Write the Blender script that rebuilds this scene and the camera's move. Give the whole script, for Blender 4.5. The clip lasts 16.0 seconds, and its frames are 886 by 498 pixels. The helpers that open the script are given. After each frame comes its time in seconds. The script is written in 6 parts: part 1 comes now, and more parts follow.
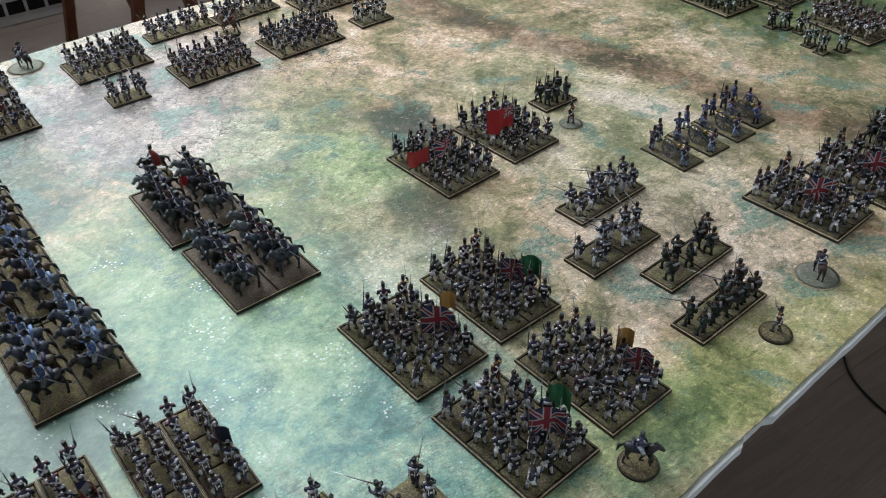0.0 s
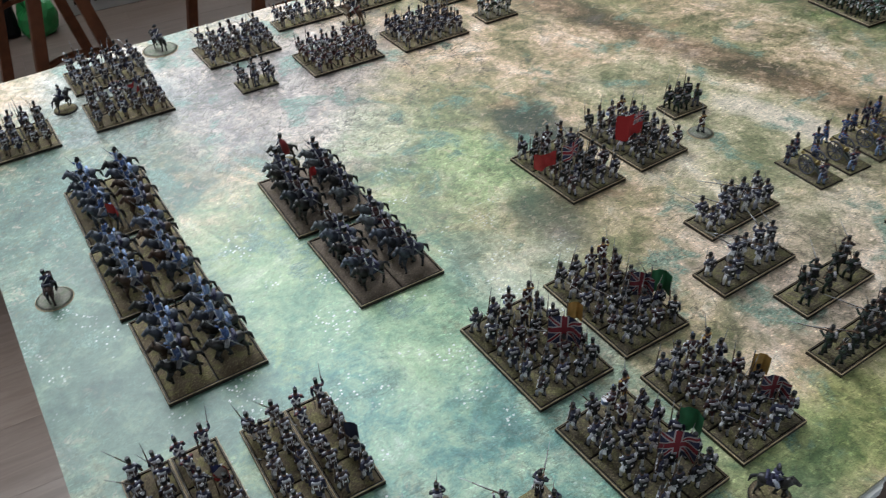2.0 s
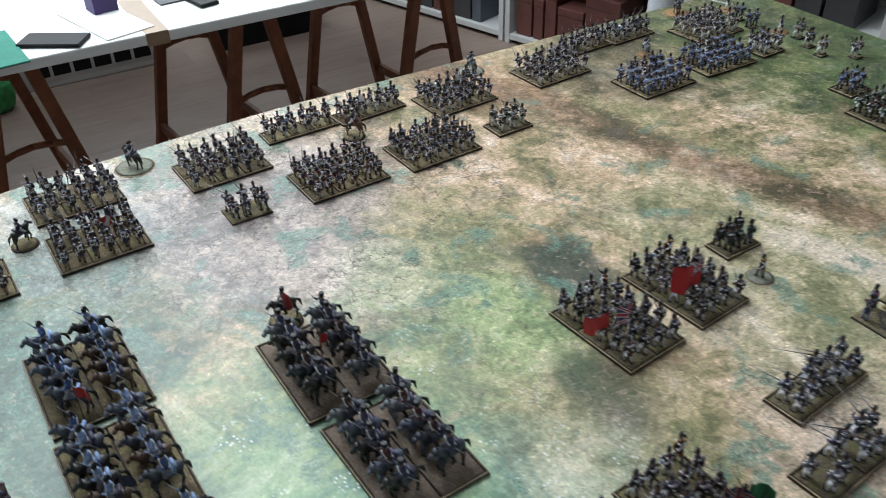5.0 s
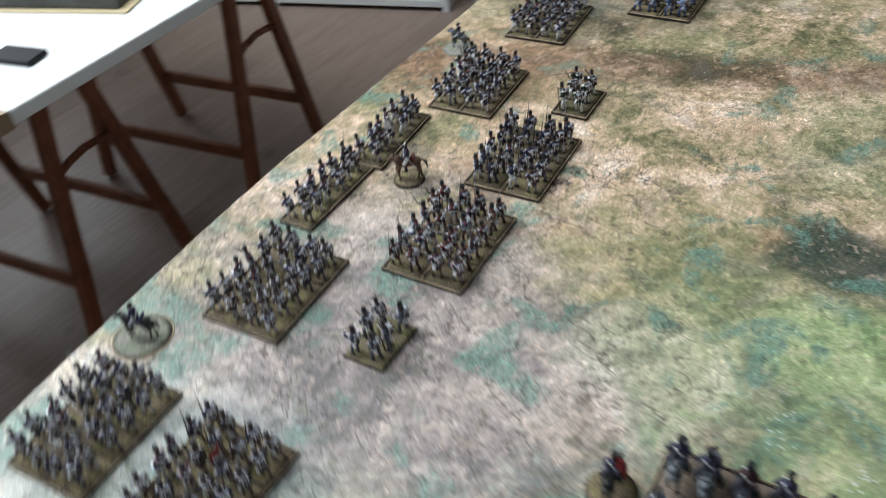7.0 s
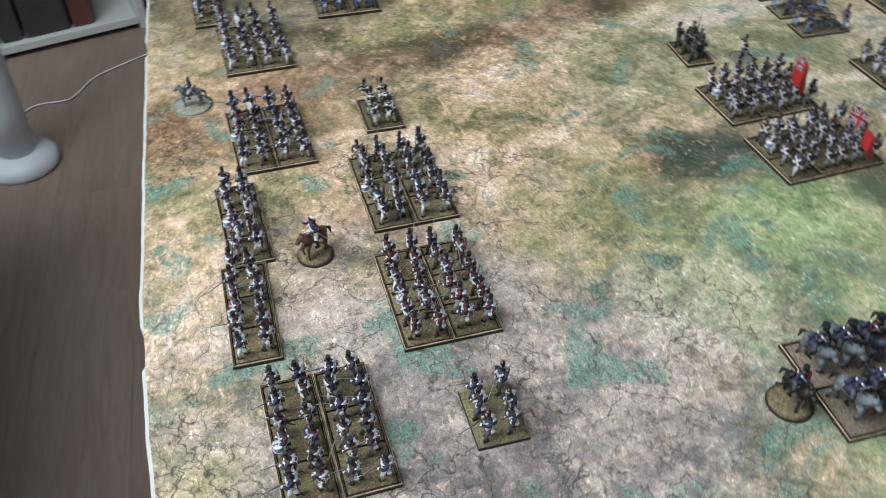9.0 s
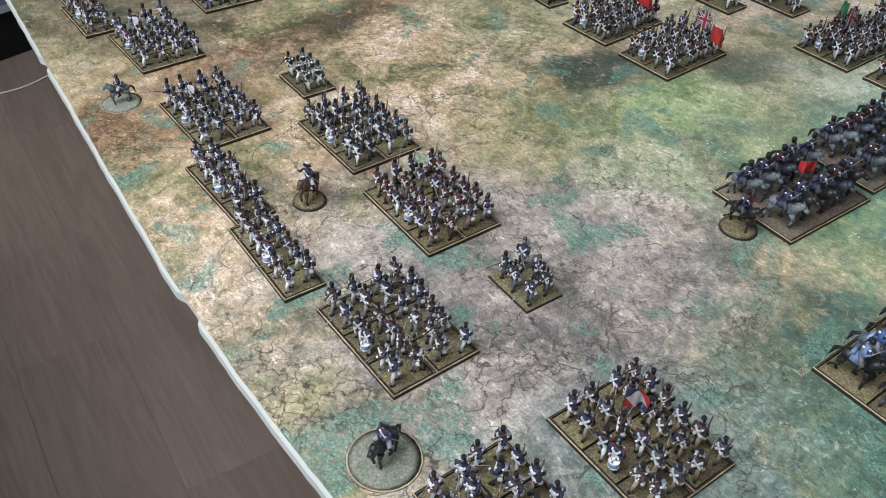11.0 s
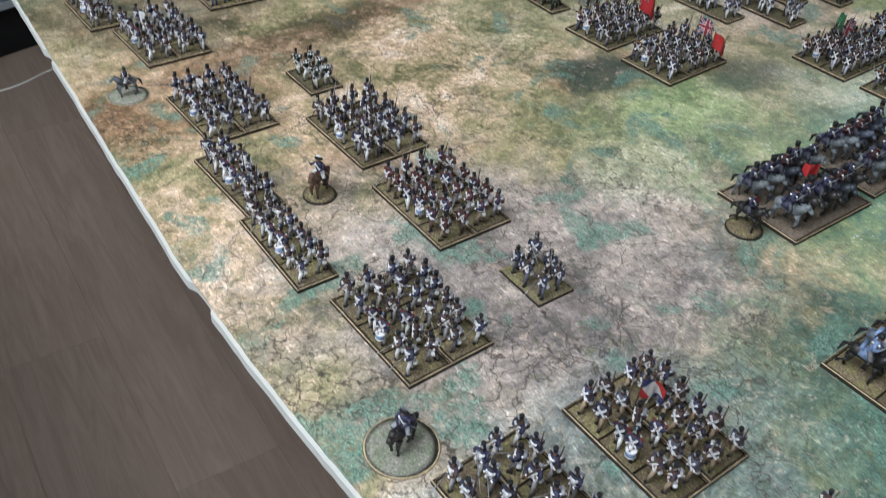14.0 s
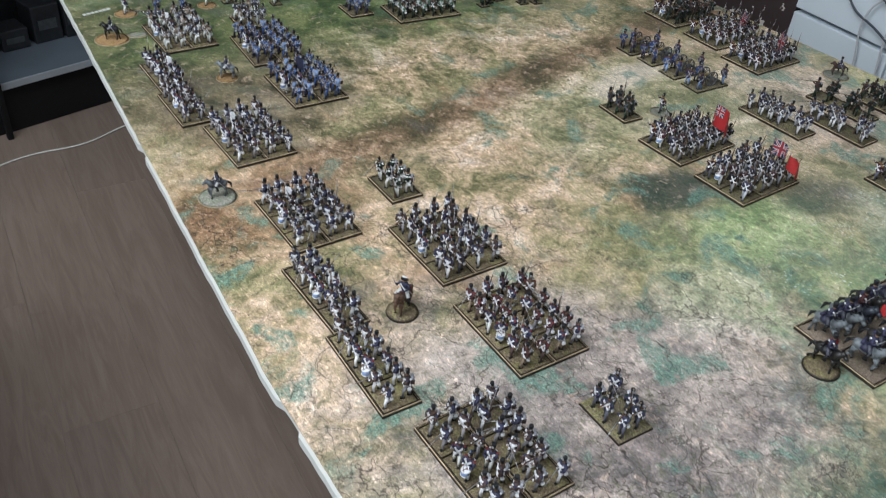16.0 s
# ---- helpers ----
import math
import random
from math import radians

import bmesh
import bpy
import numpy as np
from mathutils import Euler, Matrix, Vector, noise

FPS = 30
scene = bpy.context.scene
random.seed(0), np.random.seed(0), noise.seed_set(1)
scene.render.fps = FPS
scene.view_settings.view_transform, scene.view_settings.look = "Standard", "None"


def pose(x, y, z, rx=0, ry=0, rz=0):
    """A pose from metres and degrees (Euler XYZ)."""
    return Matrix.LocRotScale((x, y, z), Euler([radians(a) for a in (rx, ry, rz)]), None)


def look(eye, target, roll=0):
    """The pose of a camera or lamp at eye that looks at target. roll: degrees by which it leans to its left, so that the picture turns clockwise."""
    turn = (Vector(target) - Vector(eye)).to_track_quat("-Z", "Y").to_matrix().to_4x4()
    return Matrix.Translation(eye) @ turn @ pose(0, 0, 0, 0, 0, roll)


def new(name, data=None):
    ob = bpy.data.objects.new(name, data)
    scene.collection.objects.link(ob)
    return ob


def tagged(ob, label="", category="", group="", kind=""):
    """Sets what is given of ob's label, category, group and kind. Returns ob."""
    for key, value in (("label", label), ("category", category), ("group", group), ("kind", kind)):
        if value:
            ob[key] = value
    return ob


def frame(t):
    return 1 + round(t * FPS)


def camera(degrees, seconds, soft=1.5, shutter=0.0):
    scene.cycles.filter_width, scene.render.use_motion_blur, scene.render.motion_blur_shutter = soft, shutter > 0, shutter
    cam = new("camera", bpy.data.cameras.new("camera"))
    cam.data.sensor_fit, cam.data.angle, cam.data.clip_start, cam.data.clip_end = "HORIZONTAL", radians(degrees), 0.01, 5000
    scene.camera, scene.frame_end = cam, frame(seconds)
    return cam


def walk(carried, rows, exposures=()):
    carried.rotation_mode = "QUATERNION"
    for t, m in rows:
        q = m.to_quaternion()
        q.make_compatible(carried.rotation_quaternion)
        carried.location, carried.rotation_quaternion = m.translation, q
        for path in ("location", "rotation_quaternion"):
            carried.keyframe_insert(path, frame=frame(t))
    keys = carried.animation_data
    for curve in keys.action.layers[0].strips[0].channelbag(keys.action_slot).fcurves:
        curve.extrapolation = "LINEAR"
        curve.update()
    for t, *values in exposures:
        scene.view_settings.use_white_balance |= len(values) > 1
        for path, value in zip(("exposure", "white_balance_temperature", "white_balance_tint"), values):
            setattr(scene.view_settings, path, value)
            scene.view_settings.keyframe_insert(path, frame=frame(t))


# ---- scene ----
cam = camera(55.28, 16.0, soft=1.0, shutter=0.5)
PATH = [
    (0, (1.4556, 0.1710, 1.3469), (0.1467, 1.0428, 0.1113), -2.32),
    (0.5, (1.4513, 0.1602, 1.3503), (0.1286, 0.9892, 0.1001), -2.30),
    (1, (1.4321, 0.1369, 1.3587), (0.0779, 0.8807, 0.0888), -1.38),
    (1.5, (1.4130, 0.1330, 1.3463), (0.0235, 0.8096, 0.0768), -2.28),
    (2, (1.4186, 0.1399, 1.3595), (0.0227, 0.8353, 0.1074), -3.16),
    (2.5, (1.4376, 0.1413, 1.3709), (0.0681, 0.9243, 0.1415), -2.80),
    (3, (1.4424, 0.1534, 1.3622), (0.0961, 0.9760, 0.1331), -3.19),
    (3.5, (1.4391, 0.1543, 1.3683), (0.1002, 0.9869, 0.1378), -2.09),
    (4, (1.4282, 0.1584, 1.3874), (0.0811, 1.0097, 0.1789), -1.96),
    (4.5, (1.3422, 0.1698, 1.3927), (-0.0486, 0.9736, 0.2011), -1.87),
    (4.7, (1.2780, 0.1775, 1.3766), (-0.1379, 0.9946, 0.2245), -1.27),
    (6.8, (0.7330, 0.0278, 1.3630), (-0.3157, 1.0909, 0.0326), -7.77),
    (7, (0.6035, 0.0425, 1.3092), (-0.3131, 1.2514, 0.0060), -7.26),
    (7.5, (0.4679, 0.0554, 1.3303), (-0.2197, 1.3695, -0.0115), -6.27),
    (8, (0.2835, -0.0073, 1.3206), (0.0103, 1.4369, -0.0357), -4.14),
    (8.5, (0.1647, -0.0287, 1.3381), (0.2449, 1.4116, -0.0473), -1.99),
    (9, (0.0837, 0.0424, 1.3229), (0.4475, 1.4469, -0.0537), 1.42),
    (9.5, (0.0035, 0.0021, 1.3187), (0.6100, 1.3513, -0.0274), -3.78),
    (9.7, (-0.0477, -0.0086, 1.3125), (0.6914, 1.2696, -0.0366), -2.87),
    (11.8, (-0.1886, -0.0089, 1.2963), (0.7219, 1.2217, 0.0093), 5.35),
    (12, (-0.1978, -0.0014, 1.3075), (0.7417, 1.2188, 0.0314), 6.48),
    (12.5, (-0.2089, 0.0322, 1.3234), (0.7392, 1.2913, 0.0922), 7.04),
    (13, (-0.2253, 0.0363, 1.3359), (0.7086, 1.3440, 0.1452), 8.08),
    (13.5, (-0.2150, 0.0170, 1.3009), (0.7186, 1.3311, 0.1170), 6.16),
    (14, (-0.2015, -0.0053, 1.2820), (0.7100, 1.2319, 0.0021), 4.80),
    (14.5, (-0.2044, 0.0084, 1.2969), (0.7086, 1.1961, -0.0281), 6.19),
    (15, (-0.2165, 0.0260, 1.3080), (0.6973, 1.2543, 0.0210), 6.06),
    (15.5, (-0.2305, 0.0468, 1.3279), (0.6689, 1.3411, 0.0967), 6.33),
    (16, (-0.2307, 0.0543, 1.3545), (0.6441, 1.3904, 0.1505), 5.77),
]
walk(cam, [(t, look(eye, target, roll)) for t, eye, target, roll in PATH], [(0.0, -0.01), (4.7, -0.01), (6.8, -0.09), (9.0, -0.07), (12.0, -0.15), (16.0, -0.15)])

# ---------------------------------------------------------------- light
world = bpy.data.worlds.new("sky")
scene.world = world
world.use_nodes = True
wn = world.node_tree.nodes
sky = wn.new("ShaderNodeTexSky")
sky.sky_type, sky.sun_disc, sky.sun_elevation, sky.sun_rotation = "NISHITA", False, radians(40), radians(280)
wn["Background"].inputs[1].default_value = 0.1
world.node_tree.links.new(sky.outputs[0], wn["Background"].inputs[0])


def area(name, at, target, sx, sy, watts, color):
    d = bpy.data.lights.new(name, "AREA")
    d.shape, d.size, d.size_y, d.energy, d.color = "RECTANGLE", sx, sy, watts, color
    ob = new(name, d)
    ob.matrix_world = look(at, target)
    return ob


TZ = 0.75                     # height of the table top
ROOM = (-2.9, 1.62, -1.6, 3.62, 3.0)   # x0, x1, y0, y1, height
ROOF_WINDOW = (-2.0, -0.3, -0.85, 1.55)
area("roof_window_daylight", (-1.15, 0.35, 3.08), (0.1, 0.6, 0.0), 1.6, 2.3, 124, (0.85, 0.945, 1.0))
area("window_daylight", (-2.86, 1.0, 1.75), (0.0, 1.0, 1.1), 1.9, 1.5, 26, (0.86, 0.945, 1.0))
area("window_daylight", (-0.5, -1.56, 1.5), (-0.1, 0.6, 0.3), 1.6, 1.2, 7, (0.87, 0.95, 1.0))

# ---------------------------------------------------------------- materials
MATS = {}


def mat(name, color, rough=0.6, metal=0.0, vary=0.25, scale=60.0, bump=0.0, random_amount=0.0, spec=0.5):
    if name in MATS:
        return MATS[name]
    m = bpy.data.materials.new(name)
    m.use_nodes = True
    nt = m.node_tree
    b = nt.nodes["Principled BSDF"]
    b.inputs["Roughness"].default_value, b.inputs["Metallic"].default_value = rough, metal
    b.inputs["Specular IOR Level"].default_value = spec
    co = nt.nodes.new("ShaderNodeTexCoord")
    n1 = nt.nodes.new("ShaderNodeTexNoise")
    n1.inputs["Scale"].default_value, n1.inputs["Detail"].default_value = scale, 5
    nt.links.new(co.outputs["Object"], n1.inputs["Vector"])
    n2 = nt.nodes.new("ShaderNodeTexNoise")
    n2.inputs["Scale"].default_value = scale * 0.13
    nt.links.new(co.outputs["Object"], n2.inputs["Vector"])
    add = nt.nodes.new("ShaderNodeMath")
    add.operation = "ADD"
    nt.links.new(n1.outputs["Fac"], add.inputs[0])
    nt.links.new(n2.outputs["Fac"], add.inputs[1])
    mr = nt.nodes.new("ShaderNodeMapRange")
    for i, v in enumerate((0.65, 1.35, 1 - vary, 1 + vary)):
        mr.inputs[i + 1].default_value = v
    nt.links.new(add.outputs[0], mr.inputs[0])
    val = mr.outputs[0]
    if random_amount:
        info = nt.nodes.new("ShaderNodeObjectInfo")
        r = nt.nodes.new("ShaderNodeMapRange")
        r.inputs[3].default_value, r.inputs[4].default_value = 1 - random_amount, 1 + random_amount
        nt.links.new(info.outputs["Random"], r.inputs[0])
        mu = nt.nodes.new("ShaderNodeMath")
        mu.operation = "MULTIPLY"
        nt.links.new(val, mu.inputs[0])
        nt.links.new(r.outputs[0], mu.inputs[1])
        val = mu.outputs[0]
    mix = nt.nodes.new("ShaderNodeVectorMath")
    mix.operation = "SCALE"
    mix.inputs[0].default_value = color
    nt.links.new(val, mix.inputs["Scale"])
    nt.links.new(mix.outputs[0], b.inputs["Base Color"])
    if bump:
        bp = nt.nodes.new("ShaderNodeBump")
        bp.inputs["Strength"].default_value, bp.inputs["Distance"].default_value = bump, 0.3 / scale
        nt.links.new(n1.outputs["Fac"], bp.inputs["Height"])
        nt.links.new(bp.outputs[0], b.inputs["Normal"])
    MATS[name] = m
    return m


class Nodes:
    """Short forms for building a node tree."""

    def __init__(self, name):
        self.m = bpy.data.materials.new(name)
        self.m.use_nodes = True
        self.nt = self.m.node_tree
        self.b = self.nt.nodes["Principled BSDF"]

    def node(self, kind, **props):
        n = self.nt.nodes.new(kind)
        for k, v in props.items():
            setattr(n, k, v)
        return n

    def put(self, socket, v):
        if isinstance(v, bpy.types.NodeSocket):
            self.nt.links.new(v, socket)
        else:
            socket.default_value = v

    def math(self, op, a, b=0.0, c=0.0, clamp=False):
        n = self.node("ShaderNodeMath", operation=op, use_clamp=clamp)
        for i, v in enumerate((a, b, c)):
            self.put(n.inputs[i], v)
        return n.outputs[0]

    def noise(self, vec, scale, detail=4.0, rough=0.55, distort=0.0):
        n = self.node("ShaderNodeTexNoise")
        self.put(n.inputs["Vector"], vec)
        n.inputs["Scale"].default_value, n.inputs["Detail"].default_value = scale, detail
        n.inputs["Roughness"].default_value, n.inputs["Distortion"].default_value = rough, distort
        return n.outputs["Fac"]

    def step(self, v, lo, hi, a=0.0, b=1.0):
        n = self.node("ShaderNodeMapRange", interpolation_type="SMOOTHSTEP")
        for i, x in enumerate((v, lo, hi, a, b)):
            self.put(n.inputs[i], x)
        return n.outputs[0]

    def mix(self, fac, a, b):
        n = self.node("ShaderNodeMix", data_type="RGBA")
        self.put(n.inputs[0], fac)
        self.put(n.inputs[6], a if isinstance(a, bpy.types.NodeSocket) else (*a, 1))
        self.put(n.inputs[7], b if isinstance(b, bpy.types.NodeSocket) else (*b, 1))
        return n.outputs[2]

    def coords(self):
        return self.node("ShaderNodeTexCoord").outputs["Object"]

    def split(self, vec):
        n = self.node("ShaderNodeSeparateXYZ")
        self.put(n.inputs[0], vec)
        return n.outputs

    def bump(self, h, strength, distance):
        n = self.node("ShaderNodeBump")
        n.inputs["Strength"].default_value, n.inputs["Distance"].default_value = strength, distance
        self.put(n.inputs["Height"], h)
        self.nt.links.new(n.outputs[0], self.b.inputs["Normal"])


def mat_ground_print():
    """The printed mat: straw grass, green and teal growth, bare reddish earth."""
    k = Nodes("printed_mat")
    p = k.coords()
    x, y, z = k.split(p)

    def moved(dx, dy, turn=0.0, sx=1.0, sy=1.0):
        m = k.node("ShaderNodeMapping")
        m.inputs["Location"].default_value = (dx, dy, 0)
        m.inputs["Rotation"].default_value = (0, 0, radians(turn))
        m.inputs["Scale"].default_value = (sx, sy, 1)
        k.put(m.inputs["Vector"], p)
        return m.outputs[0]

    big = k.noise(p, 4.0, 4, 0.6, 0.8)
    hue = k.noise(moved(3.1, 1.7), 9, 6, 0.68, 0.7)
    mid = k.noise(p, 15, 6, 0.7, 0.7)
    blot = k.noise(p, 42, 5, 0.72, 0.9)
    fine = k.noise(p, 150, 5, 0.8, 0.9)
    grain = k.noise(p, 480, 3, 0.8, 0.3)
    blade_a = k.noise(moved(0, 0, 25, 1, 0.42), 300, 3, 0.65, 0.6)
    blade_b = k.noise(moved(5, 2, -60, 1, 0.42), 260, 3, 0.65, 0.6)
    blade_c = k.noise(moved(2, 7, 80, 1, 0.50), 210, 3, 0.65, 0.9)
    warp = k.math("ADD", k.math("MULTIPLY", k.math("SUBTRACT", mid, 0.5), 1.3), k.math("MULTIPLY", k.math("SUBTRACT", big, 0.5), 0.9))

    def zone(cx, cy, rx, ry, strength, soft=0.7, turn=0.0):
        c, s_ = math.cos(radians(turn)), math.sin(radians(turn))
        ux, uy = k.math("SUBTRACT", x, cx), k.math("SUBTRACT", y, cy)
        dx = k.math("MULTIPLY", k.math("ADD", k.math("MULTIPLY", ux, c), k.math("MULTIPLY", uy, s_)), 1 / rx)
        dy = k.math("MULTIPLY", k.math("SUBTRACT", k.math("MULTIPLY", uy, c), k.math("MULTIPLY", ux, s_)), 1 / ry)
        d = k.math("SQRT", k.math("ADD", k.math("MULTIPLY", dx, dx), k.math("MULTIPLY", dy, dy)))
        return k.math("MULTIPLY", k.step(k.math("ADD", d, warp), 1.15, 1.15 - soft, 0.0, 1.0), strength)

    def ramp(v, *stops):
        n = k.node("ShaderNodeValToRGB")
        k.put(n.inputs[0], v)
        cr = n.color_ramp
        while len(cr.elements) < len(stops):
            cr.elements.new(0.5)
        for e, (at_, c) in zip(cr.elements, stops):
            e.position, e.color = at_, (*c, 1)
        return n.outputs[0]

    cloud = k.math("SUBTRACT", k.math("ADD", k.math("MULTIPLY", hue, 0.80), k.math("MULTIPLY", blot, 0.46)), 0.13)
    straw = ramp(cloud, (0.37, (0.115, 0.115, 0.050)), (0.44, (0.27, 0.225, 0.115)), (0.51, (0.49, 0.36, 0.21)), (0.58, (0.70, 0.50, 0.335)), (0.66, (0.84, 0.68, 0.52)))
    earth = ramp(cloud, (0.36, (0.145, 0.125, 0.120)), (0.44, (0.270, 0.222, 0.208)), (0.52, (0.41, 0.34, 0.300)), (0.60, (0.55, 0.460, 0.40)), (0.68, (0.70, 0.61, 0.54)))
    green = ramp(cloud, (0.36, (0.045, 0.150, 0.125)), (0.44, (0.075, 0.215, 0.170)), (0.51, (0.145, 0.300, 0.190)), (0.58, (0.27, 0.41, 0.19)), (0.66, (0.42, 0.54, 0.34)))
    moss = ramp(cloud, (0.36, (0.050, 0.078, 0.050)), (0.46, (0.105, 0.135, 0.080)), (0.54, (0.185, 0.205, 0.095)), (0.64, (0.30, 0.29, 0.15)))
    track = ramp(cloud, (0.36, (0.060, 0.036, 0.024)), (0.46, (0.140, 0.078, 0.046)), (0.54, (0.25, 0.145, 0.085)), (0.64, (0.45, 0.30, 0.185)))
    wood = ramp(cloud, (0.36, (0.028, 0.060, 0.022)), (0.46, (0.068, 0.118, 0.040)), (0.54, (0.130, 0.188, 0.060)), (0.64, (0.25, 0.28, 0.11)))
    col = k.mix(k.math("MULTIPLY", k.step(big, 0.48, 0.62), 0.4), straw, (0.31, 0.31, 0.145))
    rust = k.step(k.noise(moved(4, 6), 7.5, 5, 0.65, 0.6), 0.54, 0.66)
    col = k.mix(k.math("MULTIPLY", rust, 0.55), col, k.mix(blot, (0.22, 0.12, 0.07), (0.62, 0.37, 0.22)))
    col = k.mix(zone(0.227, 0.421, 0.305, 0.260, 0.9), col, earth)
    col = k.mix(zone(0.459, 0.508, 0.143, 0.099, 0.6), col, earth)
    col = k.mix(zone(0.971, 0.807, 0.166, 0.176, 0.75), col, ramp(cloud, (0.36, (0.22, 0.17, 0.14)), (0.46, (0.42, 0.335, 0.27)), (0.56, (0.60, 0.47, 0.38)), (0.66, (0.76, 0.66, 0.54))))
    col = k.mix(zone(0.354, 0.158, 0.271, 0.154, 0.9), col, moss)
    col = k.mix(zone(0.797, 0.245, 0.365, 0.336, 0.94), col, green)
    # green growth whose cyan is sky sheen put into the colour
    sheen_cyan = ramp(cloud, (0.36, (0.055, 0.180, 0.160)), (0.44, (0.115, 0.295, 0.255)), (0.52, (0.22, 0.41, 0.32)), (0.60, (0.36, 0.54, 0.38)), (0.68, (0.52, 0.66, 0.52)))
    col = k.mix(zone(0.950, 0.391, 0.266, 0.217, 0.8), col, sheen_cyan)
    meadow = ramp(cloud, (0.36, (0.060, 0.105, 0.060)), (0.44, (0.120, 0.185, 0.085)), (0.52, (0.22, 0.30, 0.125)), (0.60, (0.35, 0.41, 0.18)), (0.68, (0.50, 0.52, 0.30)))
    col = k.mix(zone(0.570, 0.573, 0.246, 0.145, 0.6), col, meadow)
    col = k.mix(zone(0.614, 0.333, 0.132, 0.235, 0.5), col, meadow)
    # bright yellow-green patch with window glare put into its colour
    col = k.mix(zone(0.605, 0.600, 0.110, 0.070, 0.6), col, ramp(cloud, (0.38, (0.20, 0.31, 0.13)), (0.52, (0.41, 0.52, 0.24)), (0.64, (0.60, 0.66, 0.40))))
    col = k.mix(zone(1.126, 0.563, 0.103, 0.112, 0.6), col, green)
    col = k.mix(zone(1.147, 0.699, 0.073, 0.253, 0.65), col, ramp(cloud, (0.38, (0.13, 0.18, 0.05)), (0.50, (0.32, 0.36, 0.11)), (0.64, (0.50, 0.48, 0.22))))
    col = k.mix(zone(0.410, 1.594, 0.852, 0.382, 0.96), col, wood)
    col = k.mix(zone(0.068, 1.374, 0.358, 0.331, 0.9), col, ramp(cloud, (0.38, (0.040, 0.046, 0.022)), (0.50, (0.105, 0.105, 0.048)), (0.64, (0.23, 0.20, 0.10))))
    col = k.mix(zone(0.856, 0.915, 0.271, 0.238, 0.45), col, ramp(cloud, (0.38, (0.27, 0.24, 0.125)), (0.48, (0.55, 0.43, 0.26)), (0.58, (0.80, 0.64, 0.46)), (0.66, (0.88, 0.76, 0.60))))
    col = k.mix(zone(0.838, 0.404, 0.133, 0.087, 0.65), col, ramp(cloud, (0.38, (0.20, 0.34, 0.17)), (0.52, (0.42, 0.56, 0.27)), (0.64, (0.62, 0.70, 0.46))))
    col = k.mix(zone(0.736, 0.289, 0.122, 0.063, 0.5), col, ramp(cloud, (0.38, (0.18, 0.34, 0.17)), (0.52, (0.38, 0.54, 0.28)), (0.64, (0.58, 0.68, 0.48))))
    col = k.mix(zone(0.690, 0.930, 0.260, 0.200, 0.5), col, ramp(cloud, (0.38, (0.24, 0.26, 0.13)), (0.50, (0.50, 0.49, 0.29)), (0.64, (0.80, 0.74, 0.55))))
    col = k.mix(zone(0.200, 1.430, 0.300, 0.200, 0.5), col, wood)
    # the worn track, a bent band across the far half
    line = k.math("ADD", 0.913, k.math("MULTIPLY", x, 0.286))
    off = k.math("ABSOLUTE", k.math("SUBTRACT", y, line))
    band = k.step(k.math("ADD", off, k.math("MULTIPLY", warp, 0.055)), 0.068, 0.014, 0.0, 1.0)
    col = k.mix(zone(0.109, 1.149, 0.209, 0.148, 0.8), col, ramp(cloud, (0.38, (0.050, 0.042, 0.026)), (0.50, (0.135, 0.105, 0.062)), (0.64, (0.28, 0.215, 0.13))))
    col = k.mix(k.math("MULTIPLY", band, 0.74), col, track)
    col = k.mix(zone(0.035, 0.919, 0.124, 0.154, 0.7), col, ramp(cloud, (0.38, (0.10, 0.055, 0.028)), (0.50, (0.28, 0.155, 0.08)), (0.64, (0.50, 0.33, 0.19))))
    col = k.mix(zone(0.740, 1.018, 0.115, 0.036, 0.75, turn=18), col, (0.76, 0.64, 0.50))
    col = k.mix(zone(0.563, 0.714, 0.088, 0.063, 0.88), col, (0.026, 0.050, 0.040))
    col = k.mix(zone(0.757, 0.618, 0.092, 0.055, 0.75), col, (0.045, 0.070, 0.045))
    col = k.mix(zone(0.640, 0.050, 0.52, 0.215, 0.92), col, ramp(cloud, (0.38, (0.050, 0.110, 0.085)), (0.50, (0.115, 0.200, 0.145)), (0.64, (0.24, 0.33, 0.22))))
    col = k.mix(zone(0.520, 0.085, 0.350, 0.180, 0.95, 0.9), col, ramp(cloud, (0.38, (0.038, 0.090, 0.068)), (0.50, (0.090, 0.165, 0.120)), (0.64, (0.18, 0.27, 0.18))))
    col = k.mix(zone(0.770, 0.115, 0.340, 0.150, 1.0, 0.9), col, ramp(cloud, (0.38, (0.050, 0.108, 0.078)), (0.50, (0.105, 0.185, 0.130)), (0.64, (0.21, 0.30, 0.19))))
    # grey-teal bloom at the near end
    col = k.mix(zone(0.122, 0.210, 0.221, 0.124, 0.7), col, ramp(cloud, (0.38, (0.10, 0.135, 0.125)), (0.50, (0.25, 0.30, 0.275)), (0.64, (0.44, 0.50, 0.46))))
    # mauve shadowy patches in the bare ground
    mauve = k.math("MULTIPLY", k.step(k.noise(moved(8, 3), 11, 4, 0.6, 0.6), 0.54, 0.67), 0.27)
    dry = k.math("SUBTRACT", 1.0, zone(0.797, 0.245, 0.365, 0.336, 0.9))
    dry = k.math("MULTIPLY", dry, k.math("SUBTRACT", 1.0, zone(1.147, 0.653, 0.114, 0.274, 0.85)))
    col = k.mix(k.math("MULTIPLY", mauve, dry), col, k.mix(blot, (0.10, 0.085, 0.090), (0.30, 0.255, 0.245)))
    # peach and cream crumbs, olive crumbs
    crumb = k.noise(moved(6, 4), 75, 4, 0.75, 1.0)
